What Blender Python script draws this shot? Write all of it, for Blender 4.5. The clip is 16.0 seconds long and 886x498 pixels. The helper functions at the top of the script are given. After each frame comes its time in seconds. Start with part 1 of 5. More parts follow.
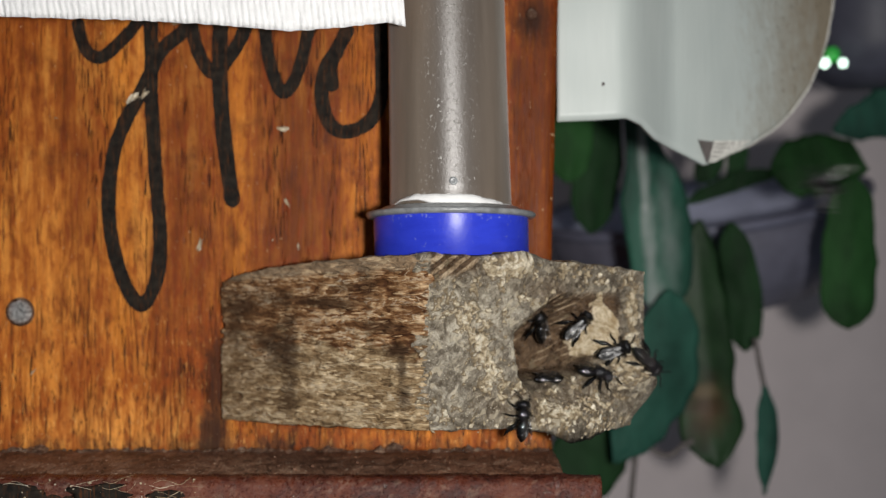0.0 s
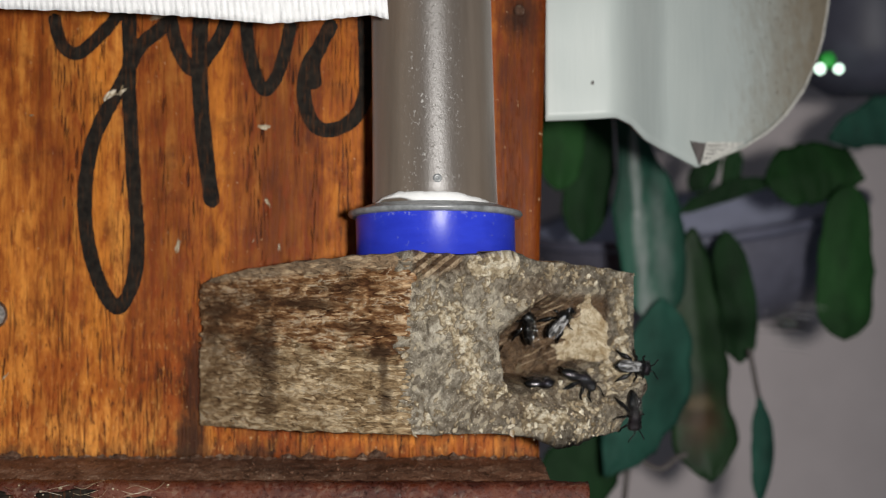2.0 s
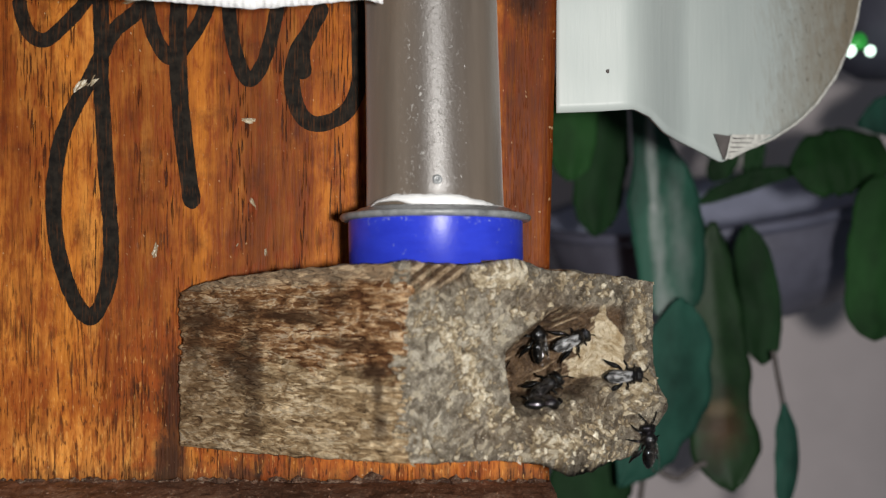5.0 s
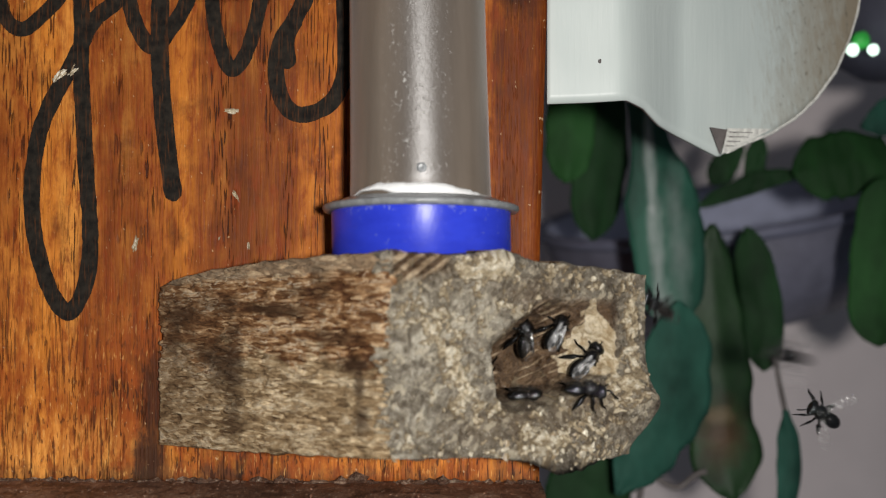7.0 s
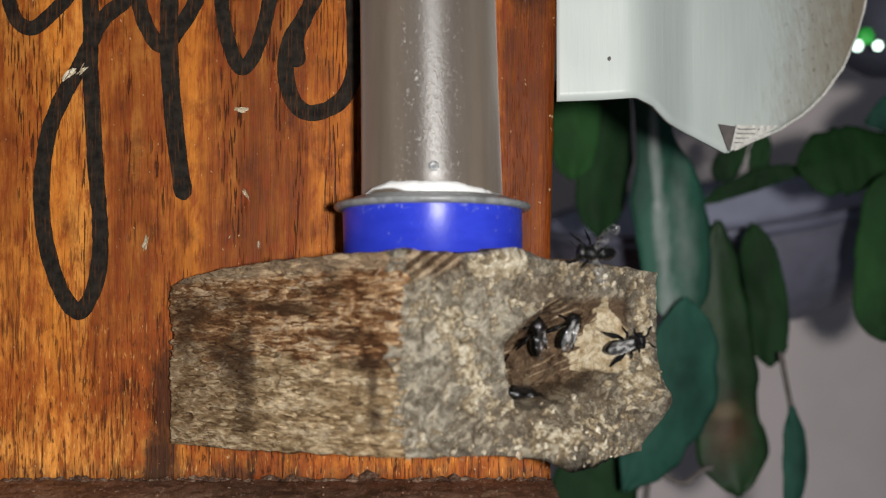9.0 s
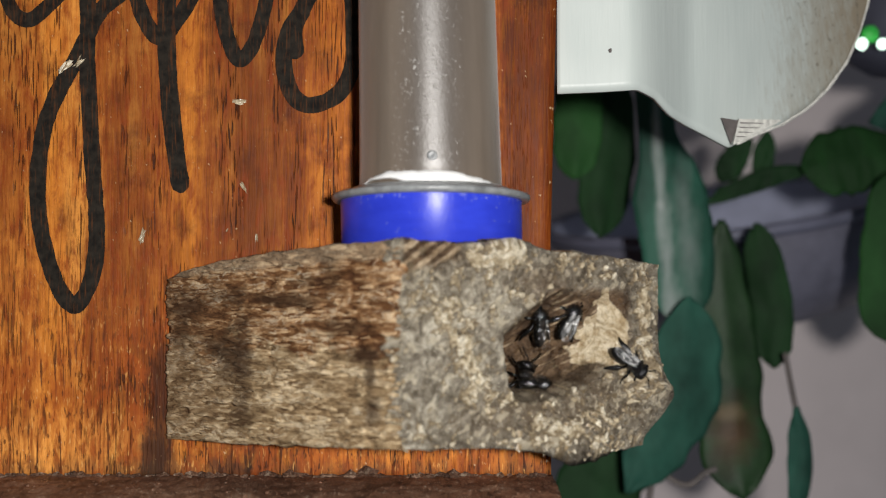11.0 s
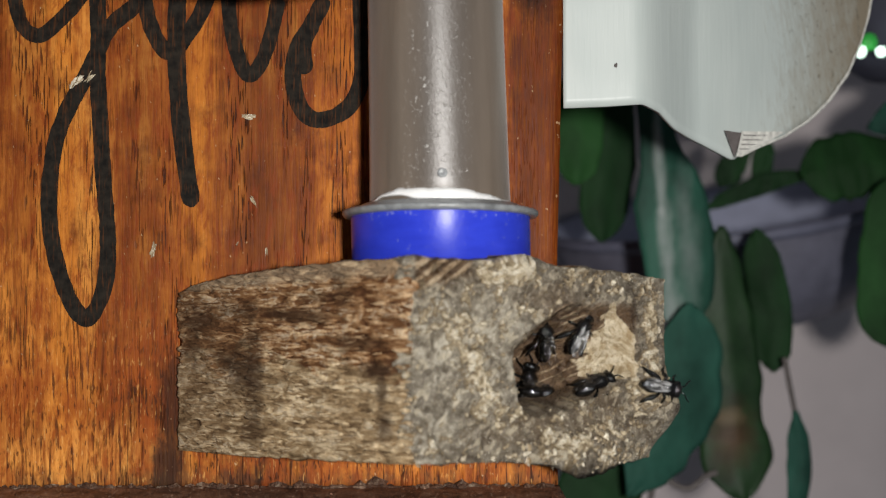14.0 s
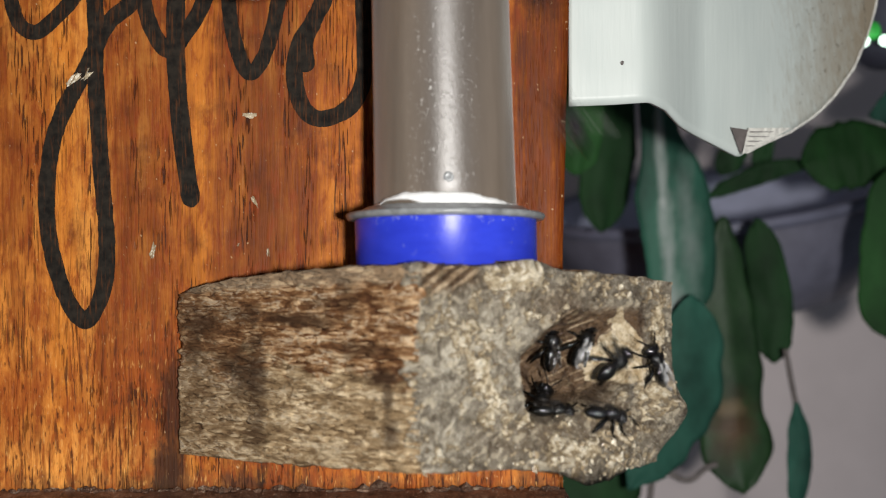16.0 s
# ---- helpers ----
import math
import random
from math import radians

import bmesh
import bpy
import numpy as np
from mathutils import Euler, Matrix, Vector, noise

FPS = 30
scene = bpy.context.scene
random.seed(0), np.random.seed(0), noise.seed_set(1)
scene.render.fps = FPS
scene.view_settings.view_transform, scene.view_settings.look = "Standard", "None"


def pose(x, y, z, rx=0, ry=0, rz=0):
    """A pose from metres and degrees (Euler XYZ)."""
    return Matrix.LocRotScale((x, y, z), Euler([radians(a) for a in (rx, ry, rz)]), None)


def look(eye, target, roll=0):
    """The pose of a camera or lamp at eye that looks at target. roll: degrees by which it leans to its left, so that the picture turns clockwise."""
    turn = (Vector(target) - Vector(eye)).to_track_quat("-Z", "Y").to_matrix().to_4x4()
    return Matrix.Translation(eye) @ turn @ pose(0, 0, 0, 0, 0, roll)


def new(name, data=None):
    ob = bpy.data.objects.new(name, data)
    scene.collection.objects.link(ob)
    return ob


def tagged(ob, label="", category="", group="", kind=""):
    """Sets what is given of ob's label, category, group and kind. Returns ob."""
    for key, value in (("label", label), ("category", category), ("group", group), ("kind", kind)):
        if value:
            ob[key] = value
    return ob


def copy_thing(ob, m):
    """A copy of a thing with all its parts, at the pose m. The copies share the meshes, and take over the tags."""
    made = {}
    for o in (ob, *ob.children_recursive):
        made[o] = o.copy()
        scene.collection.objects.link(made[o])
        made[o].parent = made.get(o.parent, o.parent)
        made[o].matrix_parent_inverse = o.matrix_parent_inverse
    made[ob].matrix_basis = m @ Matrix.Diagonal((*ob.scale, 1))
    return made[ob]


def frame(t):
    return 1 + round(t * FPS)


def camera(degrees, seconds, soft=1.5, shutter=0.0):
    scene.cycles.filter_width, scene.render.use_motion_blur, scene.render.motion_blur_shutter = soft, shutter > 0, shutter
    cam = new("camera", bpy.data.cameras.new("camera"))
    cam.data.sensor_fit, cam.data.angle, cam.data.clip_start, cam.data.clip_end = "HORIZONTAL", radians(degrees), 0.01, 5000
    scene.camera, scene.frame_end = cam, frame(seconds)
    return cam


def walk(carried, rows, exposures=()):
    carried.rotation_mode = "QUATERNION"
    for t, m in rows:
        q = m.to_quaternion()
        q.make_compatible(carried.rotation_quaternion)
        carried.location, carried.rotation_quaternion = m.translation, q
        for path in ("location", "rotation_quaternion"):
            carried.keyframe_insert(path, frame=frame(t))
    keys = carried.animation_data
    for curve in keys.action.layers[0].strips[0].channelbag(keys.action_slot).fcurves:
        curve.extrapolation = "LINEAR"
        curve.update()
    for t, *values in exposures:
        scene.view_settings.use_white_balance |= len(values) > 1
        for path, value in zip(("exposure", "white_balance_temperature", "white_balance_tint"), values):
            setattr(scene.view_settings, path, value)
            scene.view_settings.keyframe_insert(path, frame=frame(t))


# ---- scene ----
# All lengths below are in millimetres; MM turns them into metres.
MM = 0.001
cam = camera(34.0, 16.0, soft=1.2, shutter=1.0)
cam.data.dof.use_dof = True
cam.data.dof.focus_distance = 0.1735
cam.data.dof.aperture_fstop = 24.0
# seconds, x, y, z in millimetres, yaw, pitch, roll in degrees
PATH = [
    (0.0, -0.51, -200.54, 0.48, -0.138, -0.170, 0.022),
    (0.5, 0.00, -199.33, 0.08, -0.106, 0.042, -0.076),
    (1.0, -0.60, -196.21, 0.58, -0.326, 0.064, -0.023),
    (1.5, 0.05, -196.98, -0.52, -0.310, 0.419, -0.053),
    (2.0, 1.34, -195.24, -3.09, -0.201, 0.943, -0.131),
    (2.5, -0.81, -195.27, -1.98, -0.719, 0.625, -0.190),
    (3.0, 0.08, -193.89, -4.26, -0.515, 1.045, -0.167),
    (3.5, -0.47, -194.63, -1.04, -0.452, 0.267, -0.037),
    (4.0, 1.22, -187.58, 1.78, 0.049, -0.372, 0.049),
    (6.5, 3.18, -175.71, -0.95, 0.141, 0.445, -0.218),
    (7.0, 5.30, -174.22, -2.36, 0.626, 0.762, -0.171),
    (7.5, 4.89, -173.72, -2.57, 0.554, 0.746, -0.115),
    (8.0, 4.27, -174.16, -2.28, 0.523, 0.648, -0.052),
    (8.5, 3.76, -174.35, -2.71, 0.489, 0.756, 0.019),
    (9.0, 3.20, -174.30, -2.00, 0.350, 0.560, 0.027),
    (11.5, 4.19, -172.35, -5.28, 0.655, 1.357, 0.021),
    (12.0, 3.22, -172.46, -3.75, 0.405, 0.986, 0.145),
    (12.5, 3.40, -172.25, -5.04, 0.411, 1.382, 0.078),
    (13.0, 1.08, -173.83, -0.76, -0.044, 0.367, 0.143),
    (13.5, 1.30, -174.41, -0.57, 0.052, 0.452, 0.131),
    (14.0, 1.80, -174.58, -1.71, 0.181, 0.725, 0.112),
    (14.5, 0.98, -174.42, -2.12, -0.063, 0.669, 0.046),
    (15.0, 2.66, -173.88, -2.52, 0.321, 0.645, 0.123),
    (15.5, 1.24, -175.47, 0.27, -0.095, -0.076, 0.151),
    (16.0, -0.45, -172.34, 2.76, -0.406, -0.720, 0.134),
]
walk(cam, [(t, pose(x * MM, y * MM, z * MM, 90 + pitch, roll, yaw)) for t, x, y, z, yaw, pitch, roll in PATH],
     exposures=[(0.0, -0.10), (1.5, -0.14), (3.5, -0.03), (8.0, 0.05), (9.0, 0.08), (12.5, 0.17), (13.5, 0.03), (14.5, 0.03), (15.5, 0.22), (16.0, 0.25)])

# ---- light: the phone's torch beside its lens, and a dim evening around ----
world = bpy.data.worlds.new("dim_evening")
scene.world = world
world.use_nodes = True
world.node_tree.nodes["Background"].inputs[0].default_value = (0.75, 0.85, 1.0, 1)
world.node_tree.nodes["Background"].inputs[1].default_value = 0.075
torch_data = bpy.data.lights.new("phone_torch", "SPOT")
torch_data.energy = 1.82
torch_data.spot_size = radians(78)
torch_data.spot_blend = 1.0
torch_data.shadow_soft_size = 0.0060
torch_data.color = (1.0, 0.97, 0.93)
torch = new("phone_torch", torch_data)
torch.matrix_world = look((0.026, -0.206, 0.000), (-0.010, 0.0, -0.013))
scene.view_settings.exposure = 0.0


# ---- materials ----
class Mat:
    """A small builder for node materials in object space, in millimetres."""

    def __init__(self, name, rough=0.5, spec=0.5, metal=0.0):
        self.m = bpy.data.materials.new(name)
        self.m.use_nodes = True
        self.t = self.m.node_tree
        self.b = self.t.nodes["Principled BSDF"]
        self.b.inputs["Roughness"].default_value = rough
        self.b.inputs["Specular IOR Level"].default_value = spec
        self.b.inputs["Metallic"].default_value = metal
        self.co = self.t.nodes.new("ShaderNodeTexCoord").outputs["Object"]

    def link(self, a, b):
        self.t.links.new(a, b)

    def space(self, sx, sy, sz, turn=(0, 0, 0), shift=(0, 0, 0)):
        r = self.t.nodes.new("ShaderNodeMapping")
        r.inputs["Rotation"].default_value = [radians(a) for a in turn]
        self.link(self.co, r.inputs["Vector"])
        n = self.t.nodes.new("ShaderNodeMapping")
        n.inputs["Scale"].default_value = (sx / MM, sy / MM, sz / MM)
        n.inputs["Location"].default_value = shift
        self.link(r.outputs[0], n.inputs["Vector"])
        return n.outputs[0]

    def spot(self, x, z, rx, rz, ragged, edge=0.35):
        """1 inside a ragged oval stain on an upright face, 0 outside it."""
        a = self.math("POWER", self.math("ABSOLUTE", self.math("MULTIPLY", self.math("SUBTRACT", self.axis("X"), x), 1 / rx)), 2)
        b = self.math("POWER", self.math("ABSOLUTE", self.math("MULTIPLY", self.math("SUBTRACT", self.axis("Z"), z), 1 / rz)), 2)
        r = self.math("ADD", self.math("SQRT", self.math("ADD", a, b)), self.math("MULTIPLY", self.math("SUBTRACT", ragged, 0.5), 2.4))
        return self.ramp(self.math("MULTIPLY", r, 0.5), [(0.5 - edge / 2, 1.0), (0.5 + edge / 2, 0.0)])

    def noise(self, vec, scale=1.0, detail=4.0, rough=0.55, distort=0.0):
        n = self.t.nodes.new("ShaderNodeTexNoise")
        n.inputs["Scale"].default_value = scale
        n.inputs["Detail"].default_value = detail
        n.inputs["Roughness"].default_value = rough
        n.inputs["Distortion"].default_value = distort
        self.link(vec, n.inputs["Vector"])
        return n.outputs["Fac"]

    def voronoi(self, vec, scale=1.0, out="Distance", feature="F1"):
        n = self.t.nodes.new("ShaderNodeTexVoronoi")
        n.feature = feature
        n.inputs["Scale"].default_value = scale
        self.link(vec, n.inputs["Vector"])
        return n.outputs[out]

    def ramp(self, fac, stops):
        n = self.t.nodes.new("ShaderNodeValToRGB")
        el = n.color_ramp.elements
        while len(el) < len(stops):
            el.new(0.5)
        for e, (p, c) in zip(el, stops):
            e.position = p
            e.color = (c, c, c, 1) if isinstance(c, (int, float)) else (*c, 1)
        self.link(fac, n.inputs[0])
        return n.outputs[0]

    def mix(self, fac, a, b, mode="MIX"):
        n = self.t.nodes.new("ShaderNodeMix")
        n.data_type, n.blend_type = "RGBA", mode
        for sock, v in ((n.inputs[0], fac), (n.inputs[6], a), (n.inputs[7], b)):
            if isinstance(v, (int, float)):
                sock.default_value = v
            elif isinstance(v, tuple):
                sock.default_value = (*v, 1)
            else:
                self.link(v, sock)
        return n.outputs[2]

    def math(self, op, a, b=0.0):
        n = self.t.nodes.new("ShaderNodeMath")
        n.operation = op
        for sock, v in zip(n.inputs, (a, b)):
            if isinstance(v, (int, float)):
                sock.default_value = v
            else:
                self.link(v, sock)
        return n.outputs[0]

    def axis(self, which):
        n = self.t.nodes.new("ShaderNodeSeparateXYZ")
        self.link(self.co, n.inputs[0])
        return self.math("MULTIPLY", n.outputs["XYZ".index(which)], 1 / MM)

    def colour(self, c):
        if isinstance(c, tuple):
            self.b.inputs["Base Color"].default_value = (*c, 1)
        else:
            self.link(c, self.b.inputs["Base Color"])
        return self

    def rough(self, r):
        self.link(r, self.b.inputs["Roughness"])
        return self

    def bump(self, height, depth_mm, strength=1.0):
        n = self.t.nodes.new("ShaderNodeBump")
        n.inputs["Strength"].default_value = strength
        n.inputs["Distance"].default_value = depth_mm * MM
        self.link(height, n.inputs["Height"])
        self.link(n.outputs[0], self.b.inputs["Normal"])
        return self

    def drawn(self, amount):
        """A gloss drawn out along the axis of a turned thing."""
        self.b.inputs["Anisotropic"].default_value = amount
        self.b.inputs["Anisotropic Rotation"].default_value = 0.25
        tan = self.t.nodes.new("ShaderNodeTangent")
        tan.direction_type, tan.axis = "RADIAL", "Z"
        self.link(tan.outputs[0], self.b.inputs["Tangent"])
        return self

    def coat(self, weight, rough):
        self.b.inputs["Coat Weight"].default_value = weight
        self.b.inputs["Coat Roughness"].default_value = rough
        return self


def varnished_wood():
    k = Mat("varnished_wood", 0.5, 0.10)
    bands = k.noise(k.space(0.30, 0.30, 0.018, shift=(3.1, 0, 0)), 1.0, 3, 0.55, 0.6)
    narrow = k.noise(k.space(0.95, 0.95, 0.06), 1.0, 3, 0.6, 0.6)
    fine = k.noise(k.space(3.6, 3.6, 0.22), 1.0, 3, 0.6)
    mott = k.noise(k.space(0.30, 0.30, 0.20, shift=(0, 0, 5)), 1.0, 5, 0.65)
    both = k.math("ADD", k.math("MULTIPLY", bands, 0.46), k.math("ADD", k.math("MULTIPLY", narrow, 0.22), k.math("MULTIPLY", mott, 0.32)))
    both = k.math("ADD", both, k.math("MULTIPLY", k.math("ADD", k.axis("X"), 22.0), -0.0011))
    base = k.ramp(both, [(0.39, (0.085, 0.017, 0.005)), (0.45, (0.175, 0.037, 0.007)), (0.50, (0.30, 0.077, 0.014)), (0.55, (0.46, 0.146, 0.026)), (0.61, (0.68, 0.28, 0.058))])
    base = k.mix(k.ramp(fine, [(0.42, 0.0), (0.72, 0.32)]), base, (0.66, 0.25, 0.030))
    base = k.mix(k.ramp(fine, [(0.30, 0.35), (0.44, 0.0)]), base, (0.050, 0.010, 0.003))
    figure = k.noise(k.space(0.5, 0.5, 0.05, shift=(1, 5, 2)), 1.0, 5, 0.65)
    for x, wide, amount, col in ((-35.4, 4.6, 0.6, (0.13, 0.030, 0.006)), (-20.5, 5.5, 0.75, (0.12, 0.030, 0.007)), (-49.5, 2.6, 0.4, (0.15, 0.036, 0.006)),
                                 (-44.6, 1.5, 0.45, (0.68, 0.25, 0.032)), (-28.2, 1.4, 0.4, (0.66, 0.24, 0.030)), (-11.4, 2.2, 0.35, (0.60, 0.20, 0.026))):
        base = k.mix(k.math("MULTIPLY", k.spot(x, 0.0, wide, 90.0, figure, 0.7), amount), base, col)
    pores = k.noise(k.space(4.2, 4.2, 0.28), 1.0, 1, 0.5)
    where = k.noise(k.space(0.30, 0.30, 0.03, shift=(7, 3, 1)), 1.0, 2, 0.5)
    pore = k.math("MULTIPLY", k.ramp(pores, [(0.565, 0.0), (0.625, 1.0)]), k.math("MULTIPLY", k.ramp(where, [(0.48, 0.08), (0.60, 1.0)]), k.ramp(k.math("MULTIPLY", k.axis("X"), 0.1), [(0.2, 1.0), (0.9, 0.35)])))
    base = k.mix(k.math("MULTIPLY", pore, 0.85), base, (0.022, 0.007, 0.004))
    mott2 = k.noise(k.space(0.8, 0.8, 0.24, shift=(6, 2, 9)), 1.0, 5, 0.7, 0.5)
    base = k.mix(k.ramp(mott2, [(0.49, 0.0), (0.64, 0.75)]), base, (0.22, 0.042, 0.009))
    stain = k.noise(k.space(0.16, 0.16, 0.13, shift=(2, 9, 4)), 1.0, 6, 0.7)
    base = k.mix(k.ramp(stain, [(0.52, 0.0), (0.68, 0.65)]), base, (0.070, 0.017, 0.006))
    # grime towards the foot of the board, and dribbles on it
    rag = k.noise(k.space(0.55, 0.55, 0.30), 1.0, 5, 0.7)
    foot = k.math("ADD", k.math("MULTIPLY", k.axis("Z"), -0.20), k.math("MULTIPLY", rag, 1.2))
    base = k.mix(k.ramp(k.math("SUBTRACT", foot, 5.0), [(0.75, 0.0), (1.0, 0.75)]), base, (0.085, 0.038, 0.020))
    base = k.mix(k.math("MULTIPLY", k.spot(-20.5, -26.5, 1.0, 3.5, rag), 0.85), base, (0.020, 0.010, 0.006))
    streaky = k.math("MULTIPLY", k.ramp(narrow, [(0.40, 0.35), (0.56, 1.0)]), k.ramp(mott2, [(0.42, 1.0), (0.60, 0.15)]))
    base = k.mix(k.math("MULTIPLY", k.spot(-53.0, -14.0, 8.0, 15.0, rag, 0.9), k.math("MULTIPLY", streaky, 0.85)), base, (0.80, 0.31, 0.058))
    base = k.mix(k.math("MULTIPLY", k.spot(-45.0, -24.5, 14.0, 3.0, rag, 0.7), streaky), base, (0.82, 0.36, 0.085))
    base = k.mix(k.math("MULTIPLY", k.spot(0.0, -25.8, 15.0, 1.8, rag, 0.7), streaky), base, (0.72, 0.26, 0.045))
    base = k.mix(k.math("MULTIPLY", pore, 0.4), base, (0.030, 0.010, 0.005))
    base = k.mix(k.math("MULTIPLY", k.spot(-55.0, 22.0, 8.0, 16.0, rag, 0.9), 0.25), base, (0.16, 0.040, 0.010))
    lowdown = k.ramp(k.math("MULTIPLY", k.axis("Z"), -0.02), [(0.02, 0.0), (0.30, 1.0)])
    pits = k.noise(k.space(1.9, 1.9, 0.16, shift=(2, 2, 8)), 1.0, 2, 0.5)
    base = k.mix(k.math("MULTIPLY", k.ramp(pits, [(0.575, 0.0), (0.63, 0.85)]), lowdown), base, (0.035, 0.012, 0.006))
    blotch = k.noise(k.space(0.24, 0.24, 0.15, shift=(8, 2, 3)), 1.0, 5, 0.65, 0.4)
    base = k.mix(k.math("MULTIPLY", k.ramp(blotch, [(0.48, 0.0), (0.58, 0.55)]), lowdown), base, (0.33, 0.072, 0.013))
    nicks = k.noise(k.space(3.0, 3.0, 0.65, shift=(4, 7, 1)), 1.0, 2, 0.5)
    base = k.mix(k.math("MULTIPLY", k.ramp(nicks, [(0.60, 0.0), (0.66, 0.8)]), lowdown), base, (0.050, 0.016, 0.007))
    base = k.mix(k.math("MULTIPLY", k.ramp(nicks, [(0.30, 0.5), (0.38, 0.0)]), lowdown), base, (0.82, 0.46, 0.16))
    base = k.mix(k.math("MULTIPLY", k.spot(-32.2, -26.0, 1.6, 4.0, rag), 0.8), base, (0.040, 0.024, 0.016))
    # strip beside the block's left end: dirt, and its shadow painted in
    base = k.mix(k.math("MULTIPLY", k.spot(-31.2, -20.0, 1.8, 8.0, rag), 0.8), base, (0.045, 0.016, 0.008))
    base = k.mix(k.math("MULTIPLY", k.spot(13.0, 12.0, 4.0, 26.0, rag, 0.6), 0.62), base, (0.12, 0.026, 0.005))
    base = k.mix(k.math("MULTIPLY", k.spot(12.2, 31.6, 1.9, 3.0, rag, 0.7), 0.85), base, (0.016, 0.008, 0.005))
    specks = k.noise(k.space(2.4, 2.4, 1.3, turn=(0, 20, 0), shift=(5, 5, 5)), 1.0, 2, 0.5)
    base = k.mix(k.ramp(specks, [(0.70, 0.0), (0.74, 0.6)]), base, (0.60, 0.42, 0.26))
    for x, z, rx, rz, amount in ((-50.5, -18.0, 4.0, 5.0, 0.3), (-40.0, -16.0, 3.0, 8.0, 0.3)):
        base = k.mix(k.math("MULTIPLY", k.spot(x, z, rx, rz, rag, 0.8), amount), base, (0.24, 0.055, 0.010))
    base = k.mix(1.0, base, (1.0, 0.955, 0.86), "MULTIPLY")
    k.colour(base)
    k.rough(k.ramp(fine, [(0.3, 0.42), (0.7, 0.62)]))
    k.bump(k.math("SUBTRACT", k.math("MULTIPLY", fine, 0.5), pore), 0.10)
    return k.m


def weathered_wood(name, splinters=False):
    """Grey-brown weathered wood of the block's smooth side, torn fibres lying level."""
    k = Mat(name, 0.7, 0.25)
    wavy = k.noise(k.space(0.11, 0.11, 0.60, turn=(0, 2, 0)), 1.0, 5, 0.6, 0.4)
    flake = k.noise(k.space(0.40, 0.40, 1.30, turn=(0, 2, 0), shift=(3, 1, 8)), 1.0, 3, 0.5, 0.6)
    fine = k.noise(k.space(1.1, 1.1, 2.9, turn=(0, -2, 0)), 1.0, 4, 0.6, 0.4)
    big = k.noise(k.space(0.15, 0.15, 0.24), 1.0, 5, 0.6, 0.5)
    rag = k.noise(k.space(0.40, 0.40, 0.9, shift=(4, 4, 4)), 1.0, 6, 0.7, 0.6)
    both = k.math("ADD", k.math("MULTIPLY", wavy, 0.36), k.math("ADD", k.math("MULTIPLY", flake, 0.38), k.math("MULTIPLY", fine, 0.26)))
    if splinters:
        g = k.t.nodes.new("ShaderNodeNewGeometry")
        both = k.math("ADD", k.math("MULTIPLY", g.outputs["Random Per Island"], 0.15), k.math("ADD", k.math("MULTIPLY", fine, 0.26), 0.30))
    low = k.ramp(both, [(0.40, (0.115, 0.070, 0.036)), (0.47, (0.265, 0.178, 0.092)), (0.53, (0.40, 0.292, 0.168)), (0.60, (0.68, 0.54, 0.35))])
    high = k.ramp(both, [(0.41, (0.070, 0.027, 0.010)), (0.48, (0.165, 0.075, 0.029)), (0.54, (0.32, 0.185, 0.088)), (0.61, (0.66, 0.48, 0.29))])
    up = k.ramp(k.math("ADD", k.math("MULTIPLY", k.math("ADD", k.axis("Z"), 12.0), 0.10), k.math("ADD", k.math("MULTIPLY", big, 1.5), k.math("MULTIPLY", rag, 0.5))), [(0.86, 0.0), (1.06, 1.0)])
    base = k.mix(up, low, high)
    # crests of lifted fibres, their highlights put in as pale lines
    crest = k.ramp(k.math("ABSOLUTE", k.math("SUBTRACT", flake, 0.53)), [(0.010, 1.0), (0.030, 0.0)])
    base = k.mix(k.math("MULTIPLY", crest, k.ramp(wavy, [(0.46, 0.0), (0.58, 0.6)])), base, (0.66, 0.56, 0.41))
    dark = (0.050, 0.025, 0.012)
    base = k.mix(k.math("MULTIPLY", k.spot(-27.0, -13.0, 5.5, 9.0, rag, 0.9), 0.28), base, (0.12, 0.068, 0.033))
    base = k.mix(k.math("MULTIPLY", k.spot(-31.0, -13.5, 6.5, 9.0, rag, 0.9), 0.40), base, (0.13, 0.066, 0.030))
    for x, z, rx, rz, amount in ((-20.3, -13.5, 1.0, 6.0, 0.6), (-20.4, -20.0, 1.2, 2.6, 0.35), (-21.6, -13.6, 2.0, 2.6, 0.72), (-23.8, -12.4, 1.6, 1.6, 0.6), (-27.6, -7.8, 2.2, 1.6, 0.7), (-28.4, -11.0, 1.2, 2.2, 0.5), (-15.5, -7.0, 4.2, 0.8, 0.75),
                                 (-5.7, -12.6, 1.9, 0.9, 0.85), (-5.2, -14.6, 0.55, 1.6, 0.65), (-4.9, -18.4, 0.9, 1.5, 0.75), (-22.0, -6.6, 2.0, 1.0, 0.55), (-8.0, -9.8, 2.6, 0.9, 0.6), (-9.5, -4.4, 1.1, 1.8, 0.5), (-12.5, -5.0, 1.6, 0.7, 0.5)):
        base = k.mix(k.math("MULTIPLY", k.spot(x, z, rx, rz, rag, 0.45), min(1.0, amount * 1.15)), base, dark)
    # clean grey band along the upper edge
    lid = k.math("ADD", k.math("MULTIPLY", k.math("ADD", k.axis("Z"), 4.2), 0.30), k.math("ADD", k.math("MULTIPLY", k.math("ADD", k.axis("X"), 2.0), -0.024), k.math("MULTIPLY", rag, 0.7)))
    base = k.mix(k.ramp(lid, [(0.84, 0.0), (1.0, 0.45)]), base, (0.33, 0.27, 0.185))
    k.colour(base)
